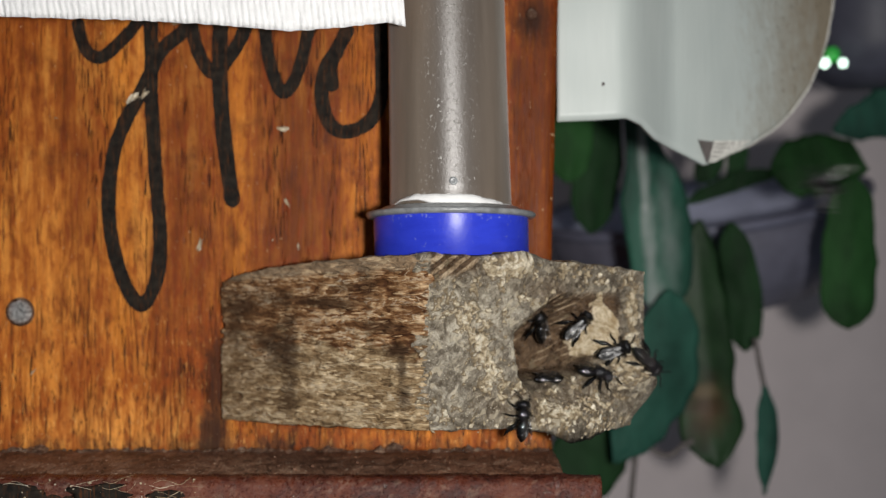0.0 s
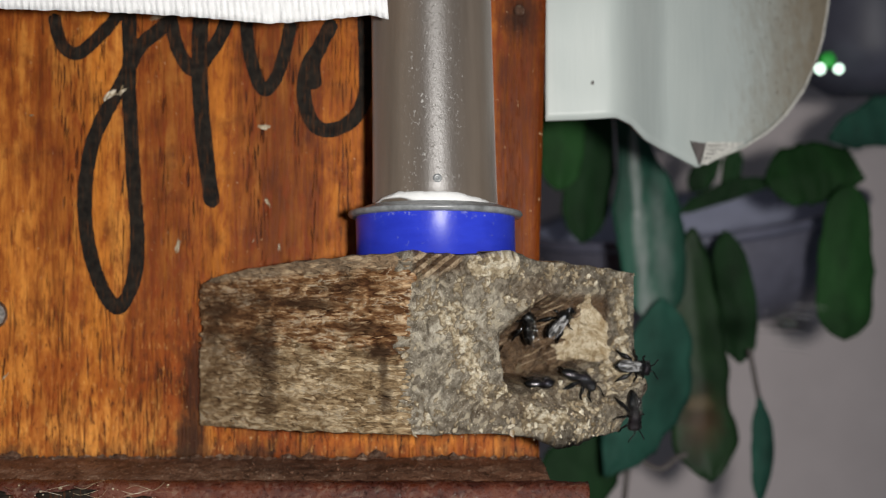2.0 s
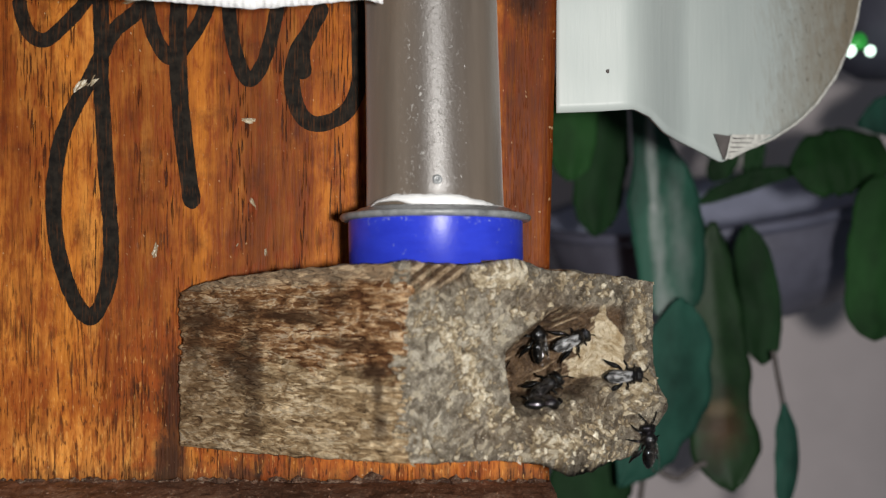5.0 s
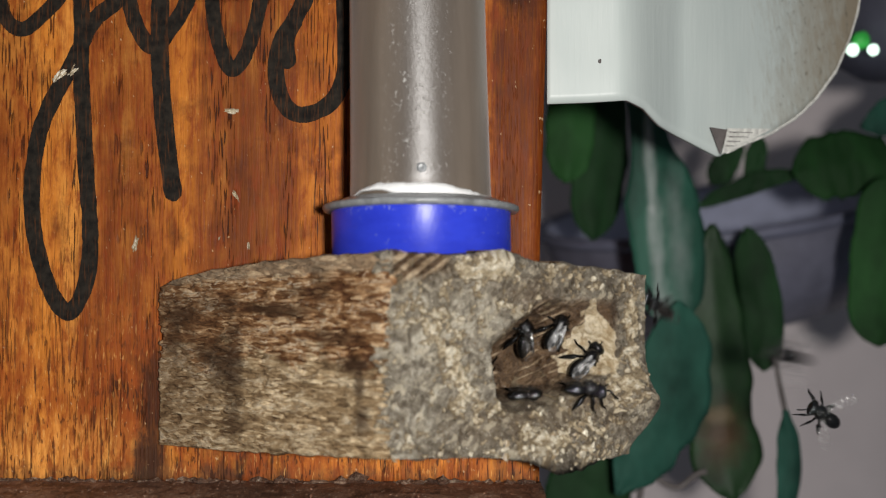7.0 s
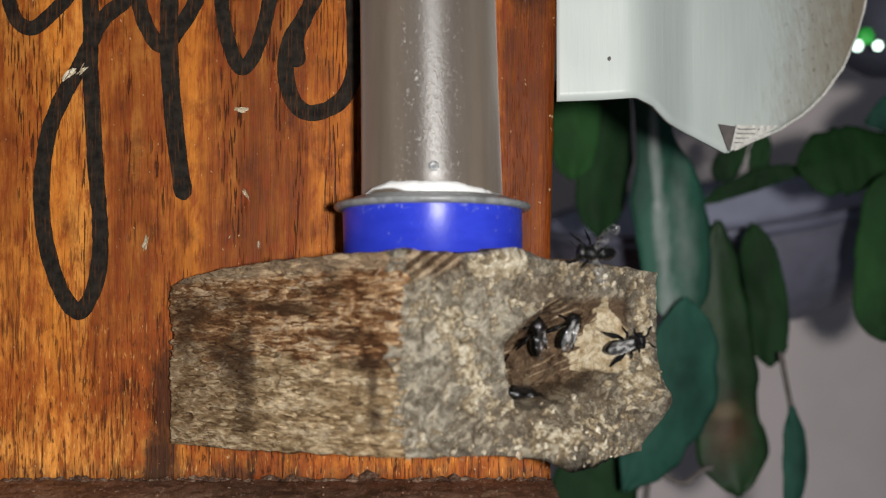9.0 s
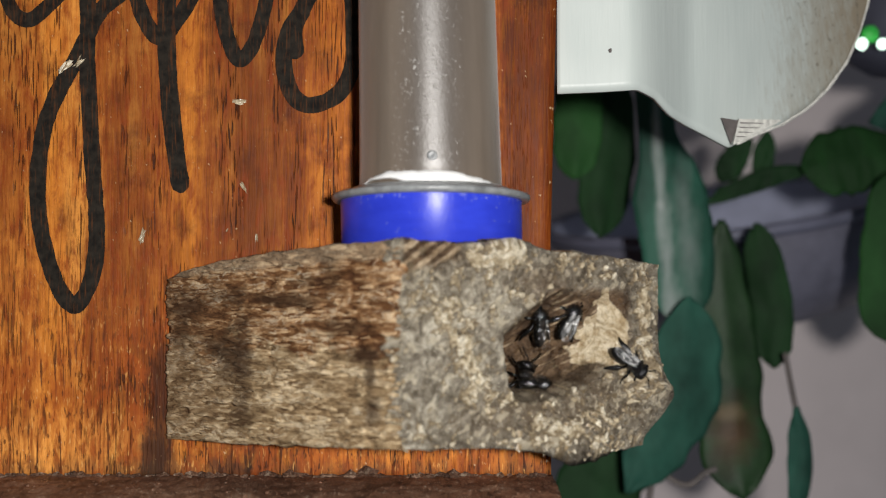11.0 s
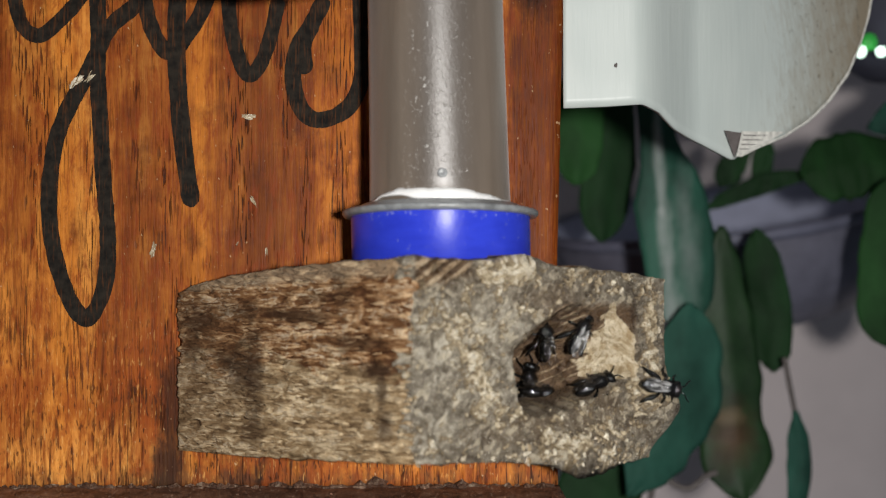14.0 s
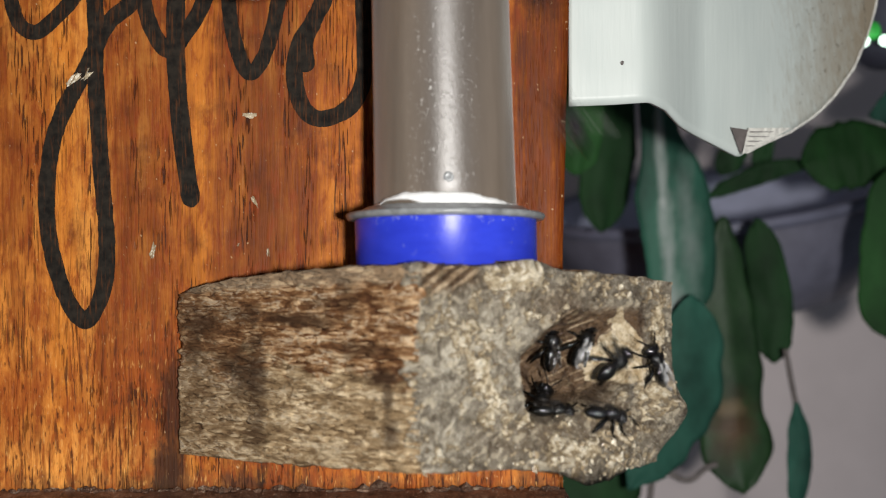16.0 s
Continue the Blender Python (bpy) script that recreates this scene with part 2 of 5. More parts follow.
    k.bump(k.math("ADD", flake, k.math("MULTIPLY", fine, 0.35)), 0.25 if splinters else 0.85)
    return k.m


def gritty_resin(name, tone, chip=0.5, grain=1.0, relief=0.8):
    """Wood clogged with old resin, crumbs and dust."""
    k = Mat(name, 0.6, 0.4)
    big = k.noise(k.space(0.24 * grain, 0.24 * grain, 0.24 * grain), 1.0, 4, 0.6, 0.8)
    mid = k.noise(k.space(0.75 * grain, 0.75 * grain, 0.75 * grain, shift=(3, 4, 5)), 1.0, 6, 0.75, 1.2)
    small = k.noise(k.space(2.4, 2.4, 2.4, shift=(1, 4, 2)), 1.0, 4, 0.7, 0.6)
    both = k.math("ADD", k.math("MULTIPLY", big, 0.42), k.math("ADD", k.math("MULTIPLY", mid, 0.36), k.math("MULTIPLY", small, 0.22)))
    base = k.ramp(both, [(0.38, tone[0]), (0.46, tone[1]), (0.53, tone[2]), (0.61, tone[3])])
    chips = k.voronoi(k.space(1.1, 1.1, 2.3, turn=(0, 40, 0)), 1.0, "Color")
    sep = k.t.nodes.new("ShaderNodeSeparateColor")
    k.link(chips, sep.inputs[0])
    patchy = k.ramp(mid, [(0.45, 0.0), (0.58, 1.0)])
    base = k.mix(k.math("MULTIPLY", k.math("MULTIPLY", k.ramp(sep.outputs[0], [(0.66, 0.0), (0.80, 1.0)]), patchy), chip), base, (0.76, 0.68, 0.52))
    base = k.mix(k.math("MULTIPLY", k.ramp(sep.outputs[1], [(0.86, 0.0), (0.92, 1.0)]), chip), base, tuple(c * 0.5 for c in tone[0]))
    k.colour(base)
    k.rough(k.ramp(small, [(0.42, 0.18), (0.58, 0.75)]))
    k.bump(k.math("ADD", k.math("MULTIPLY", mid, 0.5), k.math("MULTIPLY", small, 0.45)), relief)
    return k.m


def end_face():
    """End grain under a grey film of old resin, with chips of pale resin, brown saw ridges and a beige tongue of fresh resin."""
    k = Mat("resin_clogged_end_grain", 0.55, 0.4)

    def mark(name):
        n = k.t.nodes.new("ShaderNodeAttribute")
        n.attribute_name = name
        return n.outputs["Fac"]

    big = k.noise(k.space(0.22, 0.22, 0.22), 1.0, 4, 0.6, 0.8)
    mid = k.noise(k.space(0.50, 0.50, 0.50, shift=(3, 4, 5)), 1.0, 5, 0.68, 1.2)
    small = k.noise(k.space(2.1, 2.1, 2.1, shift=(1, 4, 2)), 1.0, 5, 0.75, 0.6)
    both = k.math("ADD", k.math("MULTIPLY", big, 0.30), k.math("ADD", k.math("MULTIPLY", mid, 0.54), k.math("MULTIPLY", small, 0.16)))
    base = k.ramp(both, [(0.37, (0.062, 0.046, 0.032)), (0.45, (0.160, 0.136, 0.104)), (0.53, (0.265, 0.236, 0.190)), (0.61, (0.54, 0.50, 0.42))])
    # pale dust near the worn corner
    dust = k.ramp(k.math("ADD", k.math("MULTIPLY", mid, 0.8), k.math("MULTIPLY", small, 0.2)), [(0.38, (0.20, 0.17, 0.125)), (0.49, (0.42, 0.375, 0.30)), (0.58, (0.74, 0.69, 0.58))])
    rag = k.noise(k.space(0.45, 0.45, 0.45, shift=(6, 1, 3)), 1.0, 5, 0.65)
    for x, z, rx, rz, amount in ((0.6, -8.0, 3.6, 5.5, 0.5), (5.6, -12.0, 3.2, 6.5, 0.55), (-0.5, -19.5, 3.2, 2.6, 0.35), (8.0, -5.5, 3.0, 3.0, 0.35)):
        base = k.mix(k.math("MULTIPLY", k.spot(x, z, rx, rz, rag, 0.8), amount), base, dust)
    # the film is darker towards the far edge
    far = k.ramp(k.math("MULTIPLY", k.math("ADD", k.axis("X"), k.math("MULTIPLY", rag, 8.0)), 0.03), [(0.35, 0.0), (0.75, 0.45)])
    base = k.mix(far, base, k.mix(1.0, base, (0.55, 0.52, 0.48), "MULTIPLY"))
    # brown, damp stretches
    for x, z, rx, rz, amount in ((7.4, -19.6, 3.0, 2.0, 0.6), (16.5, -18.8, 6.0, 2.2, 0.65), (18.6, -16.0, 3.0, 1.6, 0.5), (13.0, -4.8, 3.2, 1.4, 0.35), (3.2, -2.2, 3.0, 1.2, 0.5)):
        base = k.mix(k.math("MULTIPLY", k.spot(x, z, rx, rz, rag, 0.8), amount), base, (0.125, 0.085, 0.050))
    bits = k.t.nodes.new("ShaderNodeSeparateColor")
    k.link(k.voronoi(k.space(1.0, 1.0, 1.7, turn=(0, 40, 0)), 1.0, "Color"), bits.inputs[0])
    patchy = k.ramp(mid, [(0.44, 0.0), (0.54, 1.0)])
    base = k.mix(k.math("MULTIPLY", k.math("MULTIPLY", k.ramp(bits.outputs[0], [(0.55, 0.0), (0.75, 1.0)]), patchy), 0.55), base, (0.60, 0.53, 0.40))
    base = k.mix(k.math("MULTIPLY", k.ramp(bits.outputs[1], [(0.74, 0.0), (0.90, 1.0)]), 0.5), base, (0.060, 0.042, 0.028))
    tiny = k.noise(k.space(5.0, 5.0, 5.0, shift=(9, 4, 2)), 1.0, 2, 0.5)
    base = k.mix(k.ramp(tiny, [(0.66, 0.0), (0.70, 0.8)]), base, (0.78, 0.74, 0.64))
    wood = k.ramp(mid, [(0.38, (0.050, 0.029, 0.016)), (0.50, (0.105, 0.064, 0.036)), (0.62, (0.19, 0.125, 0.075))])
    base = k.mix(mark("sawn"), base, wood)
    base = k.mix(mark("inside"), base, wood)
    base = k.mix(k.ramp(mark("ridge"), [(0.2, 0.0), (0.9, 0.85)]), base, k.ramp(mid, [(0.40, (0.20, 0.135, 0.078)), (0.49, (0.42, 0.31, 0.20)), (0.58, (0.68, 0.55, 0.39))]))
    chip = k.ramp(mark("chip"), [(0.08, (0.13, 0.095, 0.058)), (0.30, (0.32, 0.255, 0.165)), (0.52, (0.60, 0.51, 0.36)), (0.82, (0.94, 0.88, 0.74))])
    base = k.mix(k.ramp(mark("chip"), [(0.03, 0.0), (0.10, 0.95)]), base, k.mix(k.ramp(small, [(0.40, 0.55), (0.54, 0.0)]), chip, (0.24, 0.18, 0.11)))
    fresh = k.ramp(mid, [(0.40, (0.40, 0.30, 0.175)), (0.50, (0.58, 0.48, 0.33)), (0.60, (0.76, 0.67, 0.51))])
    fresh = k.mix(k.ramp(small, [(0.36, 0.6), (0.42, 0.0)]), fresh, (0.30, 0.19, 0.10))
    base = k.mix(k.ramp(mark("beige"), [(0.3, 0.0), (0.7, 1.0)]), base, fresh)
    base = k.mix(1.0, base, (0.95, 0.93, 0.89), "MULTIPLY")
    k.colour(base)
    k.rough(k.ramp(small, [(0.42, 0.15), (0.58, 0.70)]))
    return k.bump(k.math("ADD", k.math("MULTIPLY", mid, 0.5), k.math("MULTIPLY", small, 0.5)), 0.75).m


def plain(name, col, rough=0.5, spec=0.5, vary=0.25, size=2.0, depth=0.03, metal=0.0):
    k = Mat(name, rough, spec, metal)
    n = k.noise(k.space(1 / size, 1 / size, 1 / size), 1.0, 5, 0.65)
    dark = tuple(c * (1 - vary) for c in col)
    light = tuple(min(1.0, c * (1 + vary)) for c in col)
    k.colour(k.ramp(n, [(0.3, dark), (0.7, light)]))
    return k.bump(n, depth).m


def crumbs():
    k = Mat("pale_crumbs", 0.25, 0.6)
    n = k.noise(k.space(1.6, 1.6, 1.6), 1.0, 4, 0.65)
    g = k.t.nodes.new("ShaderNodeNewGeometry")
    one = k.ramp(g.outputs["Random Per Island"], [(0.0, (0.26, 0.185, 0.10)), (0.35, (0.44, 0.355, 0.235)), (0.7, (0.62, 0.53, 0.37)), (1.0, (0.82, 0.76, 0.61))])
    k.colour(k.mix(k.ramp(n, [(0.35, 0.5), (0.65, 0.0)]), one, (0.15, 0.10, 0.05)))
    return k.bump(n, 0.15).m


def ledge_dust():
    """Brown wood under grey speckled dust that has run out from the joint."""
    k = Mat("dusty_ledge_wood", 0.6, 0.3)
    big = k.noise(k.space(0.16, 0.10, 0.16), 1.0, 4, 0.6, 0.6)
    mid = k.noise(k.space(0.9, 0.40, 0.9, shift=(3, 4, 5)), 1.0, 5, 0.7, 0.5)
    small = k.noise(k.space(2.8, 1.2, 2.8, shift=(1, 4, 2)), 1.0, 3, 0.6)
    both = k.math("ADD", k.math("MULTIPLY", big, 0.45), k.math("ADD", k.math("MULTIPLY", mid, 0.30), k.math("MULTIPLY", small, 0.25)))
    base = k.ramp(both, [(0.38, (0.055, 0.028, 0.018)), (0.47, (0.160, 0.084, 0.052)), (0.55, (0.27, 0.155, 0.100)), (0.64, (0.46, 0.34, 0.25))])
    # redder and cleaner near the open end
    warm = k.ramp(k.math("MULTIPLY", k.math("ADD", k.axis("X"), 30.0), 0.02), [(0.2, 0.0), (0.8, 0.55)])
    base = k.mix(warm, base, k.mix(1.0, base, (1.25, 0.92, 0.78), "MULTIPLY"))
    base = k.mix(k.ramp(small, [(0.63, 0.0), (0.69, 0.75)]), base, (0.56, 0.49, 0.40))
    base = k.mix(k.ramp(mid, [(0.35, 0.7), (0.42, 0.0)]), base, (0.040, 0.022, 0.015))
    k.colour(base)
    return k.bump(k.math("ADD", mid, k.math("MULTIPLY", small, 0.5)), 0.3).m


WOOD = varnished_wood()
DUSTY = ledge_dust()
DARKWOOD = gritty_resin("dark_red_wood", [(0.020, 0.006, 0.004), (0.066, 0.015, 0.008), (0.110, 0.027, 0.012), (0.16, 0.052, 0.028)], 0.08, 0.6, 0.35)
GRIME = gritty_resin("dark_grime", [(0.030, 0.015, 0.010), (0.085, 0.042, 0.026), (0.15, 0.080, 0.050), (0.34, 0.23, 0.16)], 0.2, 1.2)
BLOCK = weathered_wood("weathered_block_wood")
SPLINTER = weathered_wood("torn_wood_fibre", True)
FACE = end_face()
CRUMB = crumbs()


def marker_ink():
    """Dry black ink with the grain of the board showing through in places."""
    k = Mat("marker_ink", 0.75, 0.08)
    n = k.noise(k.space(0.9, 0.9, 0.9), 1.0, 4, 0.6)
    thin = k.noise(k.space(4.0, 4.0, 0.35), 1.0, 3, 0.6)
    base = k.ramp(n, [(0.35, (0.009, 0.008, 0.007)), (0.65, (0.026, 0.021, 0.016))])
    k.colour(k.mix(k.ramp(thin, [(0.54, 0.0), (0.72, 0.6)]), base, (0.12, 0.040, 0.012)))
    return k.bump(thin, 0.03).m


INK = marker_ink()
RIM = plain("grey_plastic", (0.235, 0.245, 0.25), 0.3, 0.6, 0.4, 1.2, 0.08)
GLUE = plain("white_glue", (0.92, 0.92, 0.91), 0.3, 0.6, 0.04, 1.0, 0.1)
CHITIN = plain("black_chitin", (0.003, 0.0027, 0.0024), 0.14, 0.8, 0.5, 0.55, 0.10)
HAIR = plain("dull_chitin", (0.0035, 0.003, 0.0027), 0.16, 0.7, 0.5, 0.45, 0.12)
STEEL = plain("zinc_steel", (0.55, 0.56, 0.55), 0.28, 0.7, 0.8, 0.45, 0.9, 0.45)
TORN = plain("torn_white_plastic", (0.66, 0.65, 0.60), 0.5, 0.4, 0.35, 0.7, 0.2)
PAINT = plain("grey_wall_paint", (0.69, 0.615, 0.615), 0.8, 0.2, 0.05, 14.0, 0.05)
POT = plain("dark_slate_plastic", (0.135, 0.135, 0.18), 0.45, 0.4, 0.2, 6.0, 0.03)


def frosted_tube():
    k = Mat("frosted_tube_plastic", 0.39, 0.85)
    k.b.inputs["IOR"].default_value = 1.62
    streak = k.noise(k.space(0.5, 0.5, 0.05), 1.0, 4, 0.6)
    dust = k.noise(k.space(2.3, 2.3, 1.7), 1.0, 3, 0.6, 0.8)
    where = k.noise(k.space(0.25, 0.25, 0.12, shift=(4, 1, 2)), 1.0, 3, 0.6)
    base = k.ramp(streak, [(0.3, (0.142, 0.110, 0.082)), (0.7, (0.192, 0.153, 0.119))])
    # dust specks painted as glints, and the highlight's dark flanks, along the pipe's front
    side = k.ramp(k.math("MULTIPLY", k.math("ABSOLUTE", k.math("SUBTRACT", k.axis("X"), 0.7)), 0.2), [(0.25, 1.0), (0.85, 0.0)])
    dark_flank = k.ramp(k.math("MULTIPLY", k.math("ABSOLUTE", k.math("SUBTRACT", k.axis("X"), 1.6)), 0.2), [(0.35, 1.0), (0.95, 0.0)])
    base = k.mix(k.math("MULTIPLY", dark_flank, 0.5), base, (0.060, 0.057, 0.056))
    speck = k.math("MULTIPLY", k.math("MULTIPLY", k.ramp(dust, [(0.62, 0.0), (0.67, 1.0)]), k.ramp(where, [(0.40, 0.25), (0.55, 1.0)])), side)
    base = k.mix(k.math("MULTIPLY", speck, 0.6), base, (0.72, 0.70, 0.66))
    k.colour(base)
    k.b.inputs["Sheen Weight"].default_value = 0.2
    k.b.inputs["Sheen Roughness"].default_value = 0.45
    k.drawn(0.6)
    grain = k.noise(k.space(2.6, 2.6, 1.8, shift=(1, 2, 3)), 1.0, 4, 0.8)
    k.bump(k.math("ADD", k.math("MULTIPLY", grain, 0.6), k.math("MULTIPLY", speck, 0.9)), 0.055)
    return k.m


def blue_plastic():
    k = Mat("blue_plastic", 0.36, 0.6)
    n = k.noise(k.space(0.3, 0.3, 0.8), 1.0, 4, 0.6)
    base = k.ramp(n, [(0.3, (0.022, 0.040, 0.52)), (0.7, (0.030, 0.055, 0.62))])
    worn = k.noise(k.space(1.2, 1.2, 1.2), 1.0, 5, 0.75)
    base = k.mix(k.ramp(k.math("ADD", worn, k.ramp(k.math("MULTIPLY", k.axis("Z"), 0.2), [(0.62, 0.0), (0.84, 0.10)])), [(0.63, 0.0), (0.74, 0.6)]), base, (0.30, 0.34, 0.60))
    k.colour(base)
    return k.drawn(0.7).bump(worn, 0.03).m


def white_sheet():
    k = Mat("white_ribbed_plastic", 0.5, 0.4)
    n = k.noise(k.space(0.7, 0.7, 0.5), 1.0, 5, 0.7)
    k.colour(k.ramp(n, [(0.3, (0.82, 0.82, 0.82)), (0.6, (0.90, 0.90, 0.90))]))
    return k.bump(n, 0.35).m


def vane_plastic():
    k = Mat("white_bottle_plastic", 0.42, 0.45)
    n = k.noise(k.space(0.15, 0.15, 0.05), 1.0, 3, 0.5)
    base = k.ramp(n, [(0.3, (0.47, 0.525, 0.505)), (0.7, (0.53, 0.58, 0.555))])
    near_edge = k.math("MULTIPLY", k.math("SUBTRACT", k.axis("X"), 40.0), 0.050)
    streak = k.noise(k.space(1.6, 1.6, 0.30, turn=(0, 14, 0)), 1.0, 5, 0.75)
    cloud = k.noise(k.space(0.18, 0.18, 0.10, shift=(4, 1, 2)), 1.0, 4, 0.6)
    dirt = k.math("ADD", near_edge, k.math("ADD", k.math("MULTIPLY", streak, 0.85), k.math("MULTIPLY", cloud, 0.55)))
    base = k.mix(k.ramp(k.math("MULTIPLY", dirt, 0.5), [(0.46, 0.0), (0.62, 0.45), (0.82, 0.9)]), base, (0.26, 0.205, 0.135))
    spots = k.noise(k.space(1.5, 1.5, 1.1), 1.0, 3, 0.6)
    spotty = k.math("MULTIPLY", k.ramp(spots, [(0.60, 0.0), (0.70, 0.55)]), k.ramp(near_edge, [(0.25, 0.0), (0.5, 1.0)]))
    base = k.mix(spotty, base, (0.10, 0.085, 0.06))
    k.colour(base)
    return k.bump(k.noise(k.space(1.4, 1.4, 0.12), 1.0, 3, 0.5), 0.04).m


def leaf_green(name, col, rough=0.4, sheen_spots=()):
    k = Mat(name, rough + 0.2, 0.16)
    n = k.noise(k.space(0.10, 0.10, 0.06), 1.0, 4, 0.6)
    dark = tuple(c * 0.45 for c in col)
    base = k.ramp(n, [(0.38, dark), (0.62, col)])
    rag = k.noise(k.space(0.35, 0.35, 0.16, shift=(2, 3, 1)), 1.0, 5, 0.65)
    # whitish patches painted on to imitate the leaf's sheen
    for x, z, rx, rz, amount in sheen_spots:
        base = k.mix(k.math("MULTIPLY", k.spot(x, z, rx, rz, rag, 0.9), amount), base, (0.33, 0.37, 0.36))
    k.colour(base)
    return k.bump(n, 0.2).m


def browned_leaf():
    """Dark green above, dried brown towards the hanging tip."""
    k = Mat("browned_leaf", 0.55, 0.3)
    n = k.noise(k.space(0.16, 0.16, 0.16), 1.0, 5, 0.65)
    green = k.ramp(n, [(0.35, (0.008, 0.026, 0.008)), (0.65, (0.015, 0.046, 0.014))])
    dry = k.ramp(n, [(0.38, (0.030, 0.018, 0.007)), (0.62, (0.075, 0.040, 0.016))])
    base = k.mix(k.spot(44.8, -27.6, 3.0, 4.0, n, 0.6), green, dry)
    k.colour(k.mix(k.math("MULTIPLY", k.spot(44.4, -24.4, 1.9, 1.1, n, 0.6), 0.7), base, (0.150, 0.110, 0.060)))
    return k.bump(n, 0.2).m


def wing_film(name, col, alpha):
    """A clear film with darker veins, whiter along its length in painted glints."""
    k = Mat(name, 0.16, 1.0)
    n = k.noise(k.space(0.7, 2.4, 2.4, shift=(3, 0, 1)), 1.0, 3, 0.6, 0.5)
    lines = k.math("ABSOLUTE", k.math("SUBTRACT", k.noise(k.space(0.25, 1.1, 0.3, shift=(2, 6, 1)), 1.0, 1, 0.4), 0.5))
    veins = k.ramp(lines, [(0.006, 0.6), (0.022, 0.0)])
    k.colour(k.mix(veins, col, (0.06, 0.05, 0.04)))
    film = k.ramp(n, [(0.47, alpha * 0.15), (0.62, min(1.0, alpha * 3.0))])
    k.link(k.math("MAXIMUM", film, k.math("MULTIPLY", veins, 0.2)), k.b.inputs["Alpha"])
    return k.bump(k.noise(k.space(2.2, 2.2, 2.2), 1.0, 2, 0.5), 0.14).m


POT_LIT = plain("lit_slate_plastic", (0.42, 0.44, 0.58), 0.5, 0.4, 0.15, 6.0, 0.03)
POT_RIM = plain("slate_rim", (0.13, 0.135, 0.19), 0.5, 0.4, 0.2, 6.0, 0.03)
POT_DARK = plain("black_plastic", (0.07, 0.072, 0.10), 0.5, 0.4, 0.2, 6.0, 0.03)
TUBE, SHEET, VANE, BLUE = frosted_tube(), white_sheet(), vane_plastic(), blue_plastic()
LEAF_TEAL = leaf_green("teal_leaf", (0.024, 0.092, 0.066), 0.5)
LEAF_PALE = leaf_green("teal_leaf_with_sheen", (0.032, 0.115, 0.080), 0.38, ((33.4, 17.0, 0.45, 5.0, 0.75), (33.9, 8.0, 0.55, 7.0, 0.75), (34.9, -2.0, 0.6, 6.0, 0.65), (35.7, -7.5, 0.9, 2.8, 0.6), (38.2, 0.0, 1.3, 5.5, 0.4), (37.4, 8.0, 1.0, 4.0, 0.25), (33.9, 6.7, 0.45, 0.6, 1.0)))
LEAF_DEEP = leaf_green("deep_green_leaf", (0.014, 0.048, 0.016), 0.5)
LEAF_FRESH = leaf_green("fresh_green_leaf", (0.020, 0.078, 0.020), 0.5)
LEAF_BROWN = browned_leaf()
STEM = plain("stem_brown", (0.12, 0.105, 0.10), 0.7, 0.3, 0.3, 2.0, 0.1)
WING = wing_film("smoky_wing", (0.05, 0.042, 0.035), 0.12)
WING_PALE = wing_film("pale_wing", (0.34, 0.33, 0.32), 0.06)
# near-white film colour, put in for the torch's glints on clear wings
WING_GLINT = wing_film("glinting_wing", (0.78, 0.775, 0.77), 0.105)


# ---- mesh helpers ----
def finish(bm, name, mats, smooth=True):
    me = bpy.data.meshes.new(name)
    for v in bm.verts:
        v.co *= MM
    bmesh.ops.recalc_face_normals(bm, faces=bm.faces)
    if smooth:
        for f in bm.faces:
            f.smooth = True
    bm.to_mesh(me)
    bm.free()
    for m in (mats if isinstance(mats, (list, tuple)) else [mats]):
        me.materials.append(m)
    return me


def part(name, bm, material, parent=None, label="", smooth=True):
    """Links a bmesh, in millimetres, as one mesh object under parent."""
    ob = new(name, finish(bm, name, material, smooth))
    if parent:
        ob.parent = parent
    if label:
        ob["label"] = label
    return ob


def box(x0, x1, y0, y1, z0, z1, bevel=0.0, segs=2):
    bm = bmesh.new()
    bmesh.ops.create_cube(bm, size=1)
    for v in bm.verts:
        v.co = Vector((x0 if v.co.x < 0 else x1, y0 if v.co.y < 0 else y1, z0 if v.co.z < 0 else z1))
    if bevel:
        bmesh.ops.bevel(bm, geom=bm.edges[:], offset=bevel, segments=segs, affect="EDGES", profile=0.5)
    return bm


def lathe(profile, segs=64, closed=False):
    """Turns (radius, z) pairs about z."""
    bm = bmesh.new()
    rings = []
    for r, z in profile:
        rings.append([bm.verts.new((r * math.cos(2 * math.pi * i / segs), r * math.sin(2 * math.pi * i / segs), z)) for i in range(segs)])
    pairs = list(zip(rings, rings[1:])) + ([(rings[-1], rings[0])] if closed else [])
    for a, b in pairs:
        for i in range(segs):
            j = (i + 1) % segs
            bm.faces.new((a[i], a[j], b[j], b[i]))
    return bm


def spline(points, steps=8):
    """Smooth points through the given ones."""
    pts = [Vector(p) for p in points]
    pts = [2 * pts[0] - pts[1]] + pts + [2 * pts[-1] - pts[-2]]
    out = []
    for a, b, c, d in zip(pts, pts[1:], pts[2:], pts[3:]):
        for i in range(steps):
            t = i / steps
            out.append(0.5 * ((2 * b) + (c - a) * t + (2 * a - 5 * b + 4 * c - d) * t * t + (3 * b - a - 3 * c + d) * t ** 3))
    return out + [pts[-2]]


